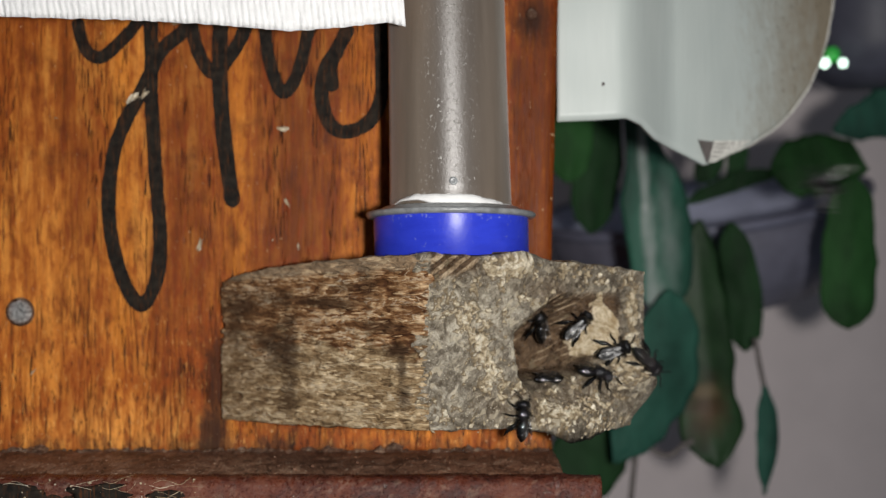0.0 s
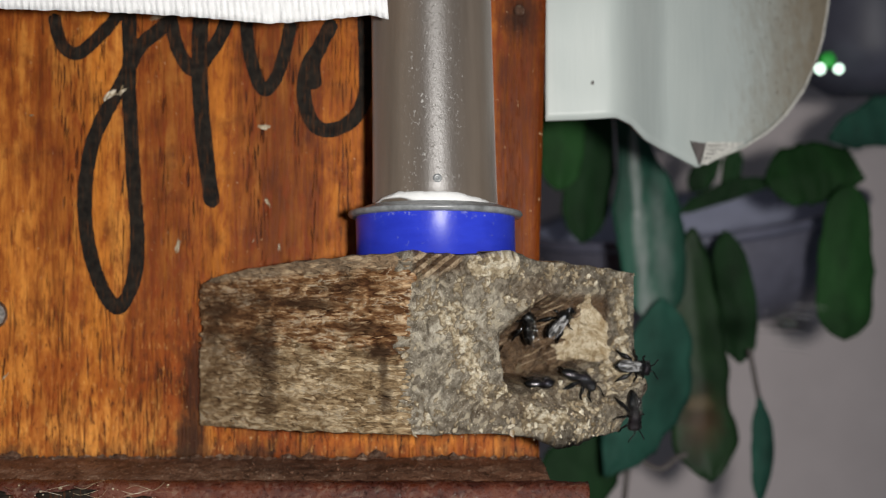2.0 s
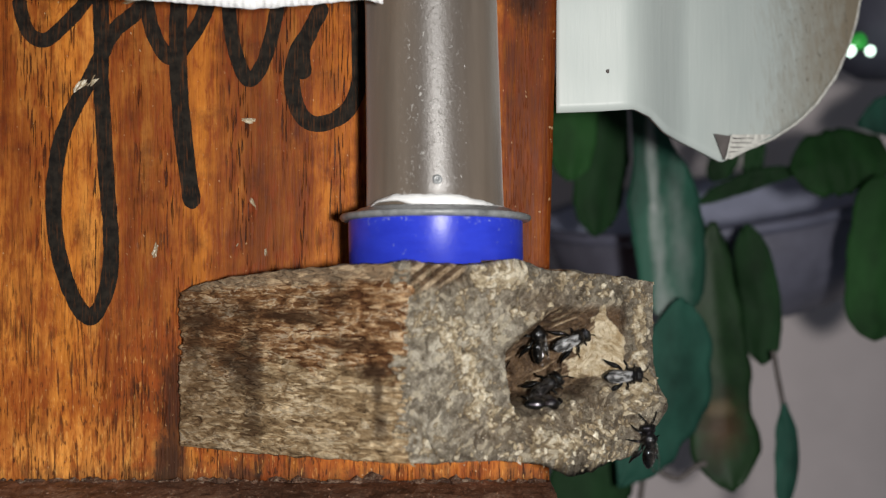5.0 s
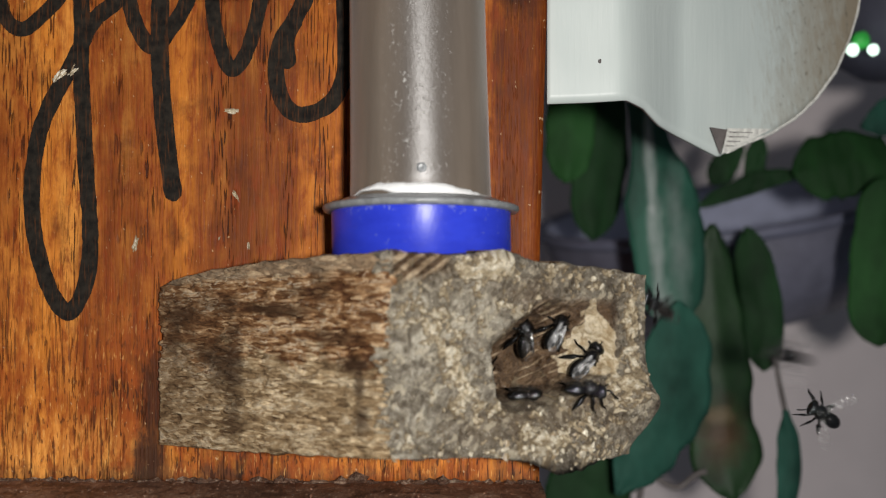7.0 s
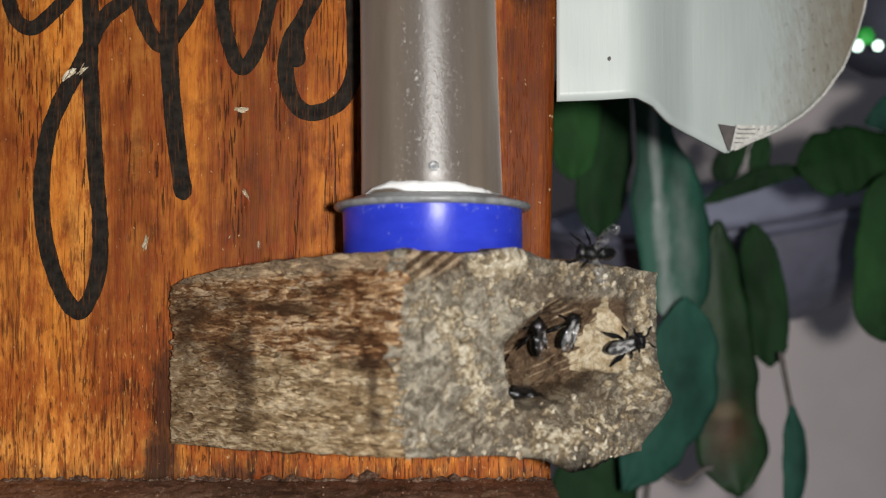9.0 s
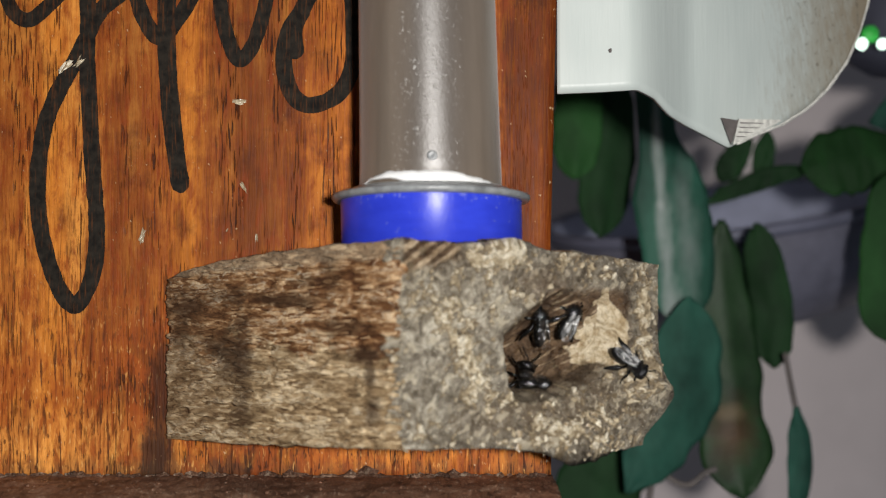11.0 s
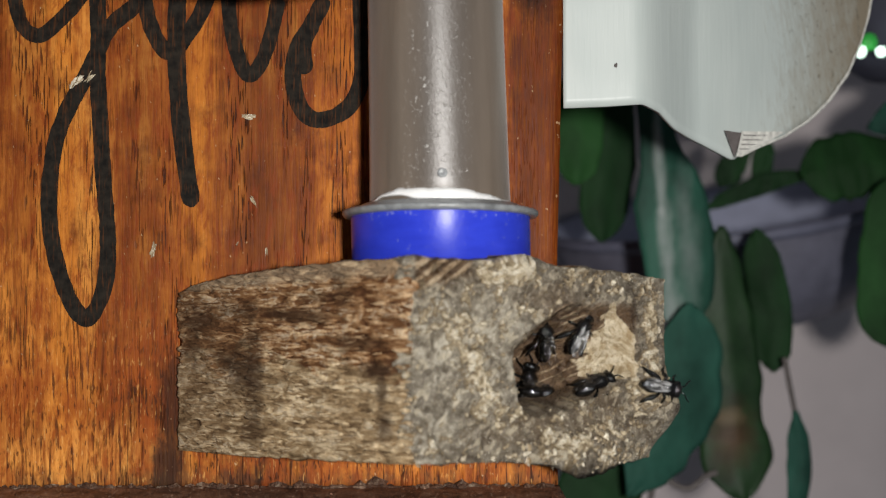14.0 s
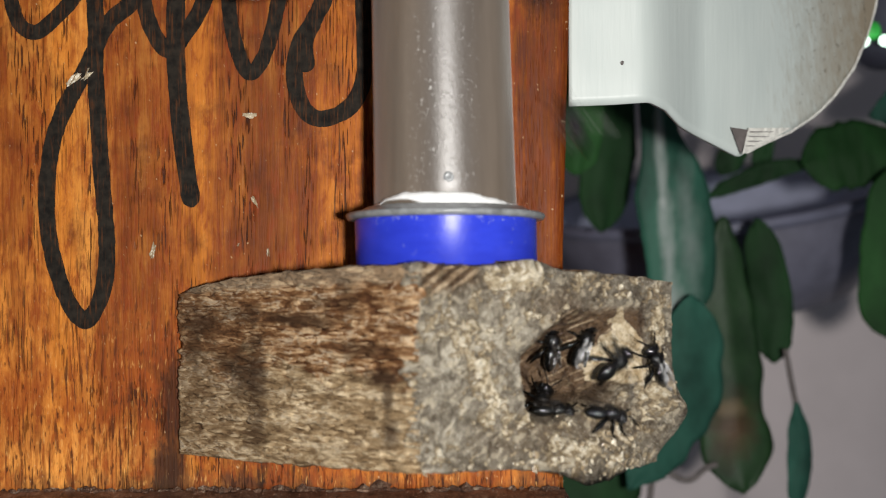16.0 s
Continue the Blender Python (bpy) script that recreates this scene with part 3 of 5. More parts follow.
def rod(bm, points, radii, segs=8):
    """A tube along points into bm, capped; radii: one for each point."""
    last = None
    up = Vector((0.31, 0.83, 0.46))
    for i, p in enumerate(points):
        d = (points[min(i + 1, len(points) - 1)] - points[max(i - 1, 0)]).normalized()
        a = d.cross(up).normalized()
        b = d.cross(a)
        r = radii[i] if isinstance(radii, (list, tuple)) else radii
        ring = [bm.verts.new(p + r * (math.cos(2 * math.pi * k / segs) * a + math.sin(2 * math.pi * k / segs) * b)) for k in range(segs)]
        if last:
            for k in range(segs):
                bm.faces.new((last[k], last[(k + 1) % segs], ring[(k + 1) % segs], ring[k]))
        else:
            bm.faces.new(ring[::-1])
        last = ring
    bm.faces.new(last)
    return bm


def blob(bm, centre, radii, rough=0.15, sub=2, seed=0.0):
    """A lumpy ball into bm."""
    made = bmesh.ops.create_icosphere(bm, subdivisions=sub, radius=1)["verts"]
    c = Vector(centre)
    for v in made:
        n = 1 + rough * noise.noise(v.co * 1.7 + Vector((seed, seed * 2.3, seed * 0.7)))
        v.co = c + Vector((v.co.x * radii[0], v.co.y * radii[1], v.co.z * radii[2])) * n
    return bm


def step(a, b, x):
    t = max(0.0, min(1.0, (x - a) / (b - a)))
    return t * t * (3 - 2 * t)


def empty(name, label, category, group=""):
    return tagged(new(name), label, category, group)


# ---- the hive box ----
def hive_box():
    hive = empty("hive_box", "varnished reddish-brown wooden hive box with marker writing", "hive")
    bm = bmesh.new()
    # front board with a slightly slanting, worn right edge
    nx, nz = 24, 60
    def edge(z):
        return 15.05 + 0.9 * max(0, z) / 34 + 0.12 * noise.noise(Vector((0, 0, z * 0.35)))
    grid = []
    for iz in range(nz + 1):
        z = -29 + 101 * iz / nz
        row = []
        for ix in range(nx + 1):
            u = ix / nx
            x = -110 + (edge(z) + 110) * (1 - (1 - u) ** 1.6)
            y = 0.05 * noise.noise(Vector((x * 0.12, 0, z * 0.02)))
            if ix == nx:
                y += 0.35
            row.append(bm.verts.new((x, y, z)))
        grid.append(row)
    for a, b in zip(grid, grid[1:]):
        for i in range(nx):
            bm.faces.new((a[i], a[i + 1], b[i + 1], b[i]))
    rim = [grid[0], [r[-1] for r in grid], grid[-1][::-1], [r[0] for r in grid][::-1]]
    back = {}
    for side in rim:
        for v in side:
            if v not in back:
                back[v] = bm.verts.new((v.co.x, 110, v.co.z))
        for a, b in zip(side, side[1:]):
            bm.faces.new((a, b, back[b], back[a]))
    bm.faces.new((back[grid[0][0]], back[grid[0][-1]], back[grid[-1][-1]], back[grid[-1][0]]))
    board = part("front_board", bm, WOOD, hive, "glossy varnished board with upright grain")
    # base board under it
    bm = bmesh.new()
    cols = []
    for i in range(201):
        x = -110 + 125.2 * i / 200
        col = [bm.verts.new((x, y, z + (0.28 * noise.noise(Vector((x * 0.5, y * 0.5, 0))) + 0.14 * noise.noise(Vector((x * 1.7, y * 1.7, 4))) if z > -29 else 0)))
               for y, z in [(0.4, -40)] + [(0.4 - 18.2 * k / 20, -28.0 - 0.9 * (k / 20) ** 5) for k in range(21)] + [(-17.8, -40)]]
        cols.append(col)
    for a, b in zip(cols, cols[1:]):
        for j in range(len(a) - 1):
            bm.faces.new((a[j], b[j], b[j + 1], a[j + 1]))
        bm.faces.new((a[-1], b[-1], b[0], a[0]))
    bm.faces.new(cols[0])
    bm.faces.new(cols[-1][::-1])
    part("base_ledge", bm, DUSTY, hive, "dusty grey-brown wooden ledge")
    bm = bmesh.new()
    rnd = random.Random(12)
    for i in range(150):
        r = rnd.uniform(0.04, 0.10) if i % 12 else rnd.uniform(0.14, 0.22)
        blob(bm, (rnd.uniform(-62, 14.5), rnd.uniform(-17.2, -0.8), -27.95), (r * rnd.uniform(0.8, 1.6), r, r * 0.8), 0.8, 1, i * 0.77)
    part("crumb", bm, DUSTY, hive, "dusty crumbs on the ledge", smooth=False)["kind"] = "stuff"
    # worn strip along the front of the ledge
    bm = bmesh.new()
    outline = [(-17.85, -60), (-17.85, -28.9), (-18.2, -28.45), (-18.9, -28.3), (-19.7, -28.35), (-20.5, -28.5), (-21.0, -28.9), (-21.2, -29.6), (-21.25, -31.0), (-21.25, -34.0), (-21.25, -60)]
    rings = []
    for i in range(261):
        x = -110 + 129.6 * i / 260
        wear = 0.35 * noise.noise(Vector((x * 0.25, 0, 3))) + 0.2 * noise.noise(Vector((x * 0.9, 0, 5)))
        ring = []
        for y, z in outline:
            top = step(-32, -28.6, z)
            ring.append(bm.verts.new((x, y + top * (0.5 * wear + 0.12 * noise.noise(Vector((x * 1.4, y, z * 1.4)))) * (y < -18), z + top * (wear * 0.6 + 0.15 * noise.noise(Vector((x * 1.6, y * 1.6, 8)))))))
        rings.append(ring)
    for a, b in zip(rings, rings[1:]):
        for j in range(len(a)):
            m = (j + 1) % len(a)
            bm.faces.new((a[j], b[j], b[m], a[m]))
    bm.faces.new(rings[0])
    bm.faces.new(rings[-1][::-1])
    part("base_strip", bm, DARKWOOD, hive, "dark red-brown wooden strip")
    # crusty dirt in the joint of board and ledge
    bm = bmesh.new()
    for i in range(260):
        x = rnd.uniform(-64, 14.2)
        r = rnd.uniform(0.15, 0.5) * (1.3 if noise.noise(Vector((x * 0.2, 0, 0))) > 0.05 else 0.7)
        blob(bm, (x, -0.1 - abs(rnd.gauss(0, 0.7)), -28.0 + rnd.uniform(-0.1, 0.35) * r), (r * rnd.uniform(1.0, 2.4), r * 0.8, r * rnd.uniform(0.6, 1.2)), 0.9, 1, i * 0.61)
    part("dirt", bm, GRIME, hive, "crusty dirt along the joint", smooth=False)["kind"] = "stuff"
    bm, dark = bmesh.new(), bmesh.new()
    for i in range(34):
        x, z = rnd.uniform(-66, -31), rnd.uniform(-31.4, -28.7)
        pts = spline([(x, -21.35, z), (x + rnd.uniform(0.5, 1.6), -21.55, z + rnd.uniform(-0.5, 0.5)), (x + rnd.uniform(1.8, 3.2), -21.35, z + rnd.uniform(-0.8, 0.8))], 4)
        rod(bm, pts, rnd.uniform(0.015, 0.032), 5)
    for i in range(60):
        r = rnd.uniform(0.05, 0.16)
        blob(bm, (rnd.choice((rnd.uniform(-66, -56), rnd.uniform(-66, -30))), -21.3, rnd.uniform(-31.0, -28.6)), (r * rnd.uniform(0.8, 2.0), r * 0.6, r), 0.9, 1, i * 0.7)
    part("cobweb", bm, CRUMB, hive, "pale cobweb strands and bits")["kind"] = "stuff"
    for x, z, rx, rz in ((-53, -30.6, 4.2, 1.3), (-42, -30.4, 3.6, 1.1), (-34.5, -30.8, 2.6, 0.9), (-47.5, -31.2, 2.0, 0.8)):
        blob(dark, (x, -21.15, z), (rx, 0.22, rz), 0.9, 3, x)
    part("chip", dark, INK, hive, "dark chipped patches")["kind"] = "stuff"
    return hive, board


HIVE, BOARD = hive_box()


def ribbon(points, width, lift):
    """An inked stroke with round ends, lying on the board."""
    pts = spline([(x, 0.0, z) for x, z in points], 12)
    run = [0.0]
    for a, b in zip(pts, pts[1:]):
        run.append(run[-1] + (b - a).length)
    bm = bmesh.new()
    top = []
    for i, p in enumerate(pts):
        d = (pts[min(i + 1, len(pts) - 1)] - pts[max(i - 1, 0)]).normalized()
        side = Vector((-d.z, 0, d.x))
        near = min(run[i], run[-1] - run[i]) / (width * 0.45)
        round_off = math.sqrt(max(0.04, 1 - max(0.0, 1 - near) ** 2))
        w = width * (0.5 + 0.05 * noise.noise(p * 0.9) + 0.02 * noise.noise(p * 4.0)) * round_off
        q = Vector((p.x, -0.09 - lift - 0.010 * run[i] / run[-1], p.z))
        top.append((bm.verts.new(q + side * w), bm.verts.new(q - side * w)))
    for a, b in zip(top, top[1:]):
        bm.faces.new((a[0], b[0], b[1], a[1]))
    made = bmesh.ops.extrude_face_region(bm, geom=bm.faces[:])
    bmesh.ops.translate(bm, vec=(0, 0.05, 0), verts=[v for v in made["geom"] if isinstance(v, bmesh.types.BMVert)])
    return bm


STROKES = [
    (1.75, [(-50.6, 31.8), (-50.0, 28.9), (-49.0, 27.0), (-47.3, 26.4), (-45.4, 27.8), (-42.8, 30.5), (-41.6, 32.5)]),
    (1.95, [(-40.5, 33.0), (-40.3, 26.6), (-40.4, 21.9), (-40.1, 16.5), (-39.7, 9.4), (-39.2, 3.2), (-39.2, -1.5), (-40.0, -5.4), (-41.7, -7.8),
            (-43.6, -5.8), (-45.2, -1.5), (-46.1, 3.2), (-46.2, 7.9), (-45.5, 13.3), (-44.1, 17.2), (-42.4, 20.4), (-40.5, 24.2), (-38.9, 27.4), (-36.2, 29.7), (-34.6, 31.5)]),
    (1.9, [(-35.0, 32.0), (-34.2, 28.2), (-33.2, 25.8), (-31.9, 24.3), (-30.3, 25.4), (-28.0, 28.9), (-26.9, 32.0)]),
    (2.2, [(-30.7, 32.0), (-30.9, 25.8), (-30.6, 18.8), (-29.9, 12.0), (-29.0, 5.6)]),
    (1.75, [(-24.7, 32.0), (-24.3, 27.4), (-23.3, 23.5), (-22.1, 21.5), (-20.6, 23.1), (-19.4, 26.6), (-18.5, 31.0)]),
    (2.0, [(-12.8, 31.0), (-14.7, 27.4), (-16.3, 24.6), (-16.8, 21.1), (-15.9, 17.6), (-14.0, 16.1), (-11.2, 16.8), (-9.3, 18.8), (-8.4, 22.7), (-8.7, 32.0)]),
    (2.2, [(-14.2, 28.0), (-15.6, 25.4), (-15.4, 21.6)]),
]
for order, (width, pts) in enumerate(STROKES):
    part("ink_stroke", ribbon(pts, width, 0.014 * order), INK, BOARD, "black marker handwriting stroke", smooth=False)


def screw_head(x, z, r, mat, name, label):
    bm = lathe([(0.02, -0.55), (r * 0.75, -0.5), (r, -0.25), (r, 0.3)], 20)
    for v in bm.verts:
        v.co.y, v.co.z = v.co.z, v.co.y
        v.co += Vector((x + 0.12 * noise.noise(v.co * 1.5), 0, z + 0.12 * noise.noise(v.co * 1.5 + Vector((4, 4, 4)))))
    part(name, bm, mat, BOARD, label)


screw_head(-58.5, -8.8, 1.6, STEEL, "screw", "small dull galvanised screw head")
seat = lathe([(1.2, -0.06), (1.95, -0.06), (2.0, 0.02), (1.2, 0.05)], 24, True)
seat.transform(pose(-58.5, -0.02, -8.8, 90, 0, 0))
part("screw_seat", seat, GRIME, BOARD, "dark ring round the screw")
screw_head(12.2, 32.4, 0.75, GRIME, "nail", "dark sunken nail head")

def flecks():
    bm = bmesh.new()
    rnd = random.Random(8)
    spots = [(-42.6, 20.7, 1.6, 35), (-41.3, 21.3, 1.0, 50), (-22.3, 16.6, 1.1, -8), (-33.8, 0.5, 1.0, 75), (-21.5, 6.4, 0.8, -60), (-20.0, 0.3, 0.5, 80), (-56.8, -17.2, 0.6, 40), (-53.5, 18.0, 0.35, 0), (-23.5, 1.2, 0.3, 60), (-36.5, 31.2, 1.2, 5)]
    for x, z, r, turn in spots:
        for n in range(3):
            lump = bmesh.new()
            blob(lump, (0, 0, 0), (r * rnd.uniform(0.5, 0.9), 0.10, r * rnd.uniform(0.10, 0.22)), 0.9, 2, x + n)
            lump.transform(pose(x + rnd.uniform(-0.3, 0.3) * r, -0.10, z + rnd.uniform(-0.2, 0.2) * r, 0, -turn + rnd.uniform(-15, 15), 0))
            me = bpy.data.meshes.new("lump")
            lump.to_mesh(me)
            lump.free()
            bm.from_mesh(me)
            bpy.data.meshes.remove(me)
    part("fleck", bm, CRUMB, BOARD, "pale dried flecks stuck to the board", smooth=False)["kind"] = "stuff"


flecks()

# ---- the entrance tube with its cap ----
def entrance_tube():
    tube = empty("entrance_tube", "frosted plastic entrance tube with a blue collar", "tube")
    def lean(bm):
        # leans back a little as it rises
        for v in bm.verts:
            v.co.x += 0.94 - 0.022 * (v.co.z - 6)
            v.co.z -= 0.055 * v.co.y
            v.co.y += -10.0 + 0.05 * (v.co.z - 6)
        return bm
    prof = [(8.05, 4.0), (7.95, 8), (7.85, 16), (7.75, 26), (7.7, 40), (7.65, 75), (6.6, 75), (6.8, 4.0)]
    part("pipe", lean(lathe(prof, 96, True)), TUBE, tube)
    prof = [(8.3, -3), (10.1, -3), (10.15, 3.7), (10.2, 4.4), (10.0, 4.6), (8.2, 4.6)]
    part("collar", lean(lathe(prof, 96, True)), BLUE, tube, "glossy blue plastic cap")
    prof = [(8.0, 4.0), (10.5, 3.85), (10.95, 3.95), (11.15, 4.25), (11.08, 4.55), (10.8, 4.68), (10.45, 4.62), (10.2, 4.72), (9.6, 4.9), (9.1, 5.15), (8.85, 5.3), (8.0, 5.3)]
    part("flange", lean(lathe(prof, 96, True)), RIM, tube, "thin grey plastic rim")
    # the bead bridges a gap over the rim on one side and thins out on the other
    bm = lathe([(7.6, 0.0), (8.35, 0.0), (8.6, 0.12), (8.55, 0.4), (8.4, 0.7), (8.2, 0.92), (7.5, 1.0)], 160, True)
    for v in bm.verts:
        x, f = v.co.x, v.co.z
        low = 5.0 + 0.75 * step(-7.9, -6.2, x) * (1 - step(-4.6, -1.2, x))
        high = 5.4 + 1.15 * step(-8.6, -4.2, x) * (1 - step(1.5, 8.4, x)) + 0.12 * step(2.0, 8.0, x)
        ragged = 0.10 * noise.noise(Vector((x * 0.8, v.co.y * 0.5, 1))) + 0.14 * noise.noise(Vector((x * 2.1, v.co.y * 2.1, f * 2)))
        v.co.z = low + (max(high, low + 0.3) - low) * f + ragged * (0.35 + 0.65 * f)
    part("sealant", lean(bm), GLUE, tube, "bead of white glue")
    # a small dark blister low on the front of the pipe
    bm = lathe([(0.55, -0.04), (0.46, 0.05), (0.32, 0.07), (0.2, 0.02), (0.02, 0.0)], 20)
    bm.transform(pose(0.35, -7.98, 8.1, 90, 0, 0))
    part("blister", lean(bm), RIM, tube, "small dark blister in the plastic")
    return tube


entrance_tube()


# ---- the wooden entrance block ----
LEFT, CORNER, RIGHT = Vector((-30.6, -1.0, 0)), Vector((-1.85, -24.0, 0)), Vector((26.5, -9.0, 0))
TOP_LEFT = [(0, -4.7), (0.08, -3.7), (0.25, -2.6), (0.5, -1.6), (0.75, -1.0), (1, -0.6)]
TOP_RIGHT = [(0, -0.6), (0.15, -0.8), (0.35, -1.0), (0.5, -1.4), (0.75, -2.0), (1, -3.0)]
LOW_LEFT = [(0, -23.6), (0.3, -23.4), (0.6, -22.9), (1, -22.3)]
LOW_RIGHT = [(0, -22.3), (0.35, -22.7), (0.6, -23.2), (0.85, -23.5), (1, -23.3)]


def along(table, u):
    for (a, x), (b, y) in zip(table, table[1:]):
        if u <= b:
            return x + (y - x) * (u - a) / (b - a)
    return table[-1][1]


FACE_R = (RIGHT - CORNER).normalized()
NORM_R = Vector((-FACE_R.y, FACE_R.x, 0)) * -1
LEN_R = (RIGHT - CORNER).length
NORM_L = Vector((-(CORNER - LEFT).normalized().y, (CORNER - LEFT).normalized().x, 0)) * -1


CREST = [(10.0, -16.6), (12.9, -17.2), (16.9, -17.6), (19.8, -17.1), (22.5, -16.0), (24.8, -14.7), (28.0, -13.4)]


def hollow(a, z):
    """Depth of the scooped hole at a millimetres from the corner along the end face, at height z; and how far inside it lies.
    It is steep on the near side, slopes up to the far side and under the roof, and ends at a crumbly crest below."""
    q = Vector((a * 0.5, z * 0.5, 3))
    near = 11.7 + 0.18 * (-10.0 - z) + 0.35 * noise.noise(q) + 0.15 * noise.noise(q * 3)
    left = step(near, near + 1.1 + 3.5 * step(-11.5, -8.0, z), a)
    roof = min(-5.4, -9.9 + 0.72 * (a - 12.6)) + 0.4 * noise.noise(q * 1.3)
    upper = step(-0.6, 6.2, roof - z)
    crest = along(CREST, a) + 0.5 * noise.noise(q * 1.6)
    lower = step(crest - 0.4, crest + 1.3, z)
    deep = max(0.0, min(10.5, 10.3 - 0.98 * (a - 17.3)))
    return left * upper * lower * deep, left * lower * step(-0.4, 1.6, roof - z) * step(29.0, 27.0, a)


def swell(a, z):
    """The swollen resin lip below and beside the hole."""
    return 2.4 * math.exp(-(((a - 20.5) / 7.0) ** 2 + ((z + 22.0) / 3.0) ** 2)) + 1.8 * math.exp(-(((a - 30.8) / 2.2) ** 2 + ((z + 17.0) / 3.2) ** 2))


# where pale resin has built up on the end face (or not): from the corner, height, spread, amount
CLUMPS = ((12.0, -2.2, 3.0, 1.7, 0.62), (9.0, -3.0, 1.8, 1.4, 0.3), (5.2, -8.0, 1.8, 2.2, 0.35), (7.0, -11.5, 1.8, 2.6, 0.5), (8.8, -15.5, 1.8, 2.4, 0.5), (11.5, -17.8, 1.5, 2.0, 0.45),
          (30.2, -8.5, 1.3, 4.4, 0.55), (30.0, -15.0, 2.0, 2.0, 0.3), (20.5, -21.2, 7.0, 3.0, 0.32), (27.5, -15.5, 3.0, 2.0, 0.25), (2.0, -6.5, 2.2, 2.6, 0.22), (2.5, -20.0, 3.0, 1.8, 0.3),
          (20.5, -2.6, 3.0, 1.0, 0.22), (25.0, -3.6, 2.0, 1.2, 0.25), (2.4, -14.5, 1.8, 3.4, -0.3), (10.2, -20.0, 2.2, 1.8, -0.3), (27.4, -7.0, 1.5, 2.4, -0.35), (16.5, -3.6, 2.2, 1.4, -0.12))


def cell(a, z, size, seed):
    """One crumb of a broken crust: two random numbers of its own, and how far in from its rim it lies."""
    w = Vector((a / size, z / size, seed))
    w += 0.35 * Vector((noise.noise(w * 1.7), noise.noise(w * 1.7 + Vector((5, 2, 8))), 0))
    far, spots = noise.voronoi(w)
    c = spots[0]
    one = math.sin(c.x * 127.1 + c.y * 311.7 + c.z * 74.7) * 43758.5453
    two = math.sin(c.x * 269.5 + c.y * 183.3 + c.z * 246.1) * 43758.5453
    return one - math.floor(one), two - math.floor(two), far[1] - far[0]


def face_look(a, z):
    """On the end face: depth of the hole, and 0 to 1 for inside, beige resin, resin chips, saw ridges; and the height of what is stuck on."""
    hole, inside = hollow(a, z)
    wob = noise.noise(Vector((a * 0.9, z * 0.9, 4))) * 0.7 + 0.4 * noise.noise(Vector((a * 2.4, z * 2.4, 1)))
    # beige resin on the far slope of the hole: a tongue that widens downwards
    wide = step(-5.6, -13.5, z)
    far_edge = 25.6 + 2.6 * step(-5.8, -10.5, z)
    near_edge = 24.9 - 1.8 * wide + 0.8 * noise.noise(Vector((z * 0.9, 0, 5)))
    beige = step(-0.5, 0.3, far_edge + 0.5 * wob - a) * step(-0.4, 0.6, a - near_edge + 1.0 * wob) * step(-14.6, -13.6, z + 0.6 * wob) * step(-5.2, -6.0, z + 0.4 * wob)
    dense = 0.0
    for ca, cz, sa, sz, amount in CLUMPS:
        dense += amount * math.exp(-(((a - ca) / sa) ** 2 + ((z - cz) / sz) ** 2))
    # crusts with a ragged outline, broken into crumbs of two sizes
    rough = 0.50 * noise.noise(Vector((a * 0.55, z * 0.55, 7))) + 0.42 * noise.noise(Vector((a * 1.2, z * 1.2, 17))) + 0.34 * noise.noise(Vector((a * 2.6, z * 2.6, 27)))
    crust = step(-0.04, 0.24, dense * 1.15 + rough - 0.27) * (1 - 0.9 * inside)
    r1, r2, rim = cell(a + 0.4 * z, z, 0.95, 1.5)
    r3, r4, rim2 = cell(a, z - 0.3 * a, 0.56, 4.5)
    stray = step(0.0, 0.05, 0.05 + 0.10 * dense - r3) * step(0.02, 0.12, rim2) * (1 - 0.7 * inside)
    chip = max(crust * (0.10 + 0.50 * r2 + 0.42 * r4), stray * (0.4 + 0.6 * r4))
    high = crust * (0.10 + 0.16 * r2 * step(0.0, 0.15, rim) + 0.34 * r4 * step(0.0, 0.18, rim2)) + stray * 0.2 + 0.08 * r3 * step(0.0, 0.2, rim2)
    # slanting ridges left by the saw near the corner, and in the roof of the hole
    slant = a * 0.60 - z * 0.80 + 0.25 * noise.noise(Vector((a * 0.5, z * 0.5, 2)))
    bars = step(-0.35, 0.35, math.sin(slant * 2 * math.pi / 1.22))
    top = step(-0.2, 0.8, a) * step(7.2, 5.6, a + 0.3 * z) * step(-4.9, -3.6, z - 0.25 * a + 0.5 * wob)
    fine = step(0.1, 1.0, 0.75 * math.sin(slant * 2 * math.pi / 0.85) + 1.1 * noise.noise(Vector((a * 0.25 + z * 0.25, slant * 1.7, 3))))
    roof = 0.8 * inside * (1 - beige) + 0.5 * math.exp(-(((a - 17.5) / 3.6) ** 2 + ((z + 5.2) / 1.8) ** 2))
    ridge = max(top * bars, roof * fine * step(-0.35, 0.25, noise.noise(Vector((a * 0.5, z * 0.5, 11)))))
    high += 0.22 * top * bars + 0.25 * roof * fine
    chip *= 1 - top * 0.8
    return hole, inside, beige, chip, ridge, high, max(top, min(1.0, roof))


def fibres(q):
    return noise.noise(Vector((q.x * 0.22, q.y * 0.22, q.z * 1.5))) + 0.5 * noise.noise(Vector((q.x * 0.5, q.y * 0.5, q.z * 3.0)))


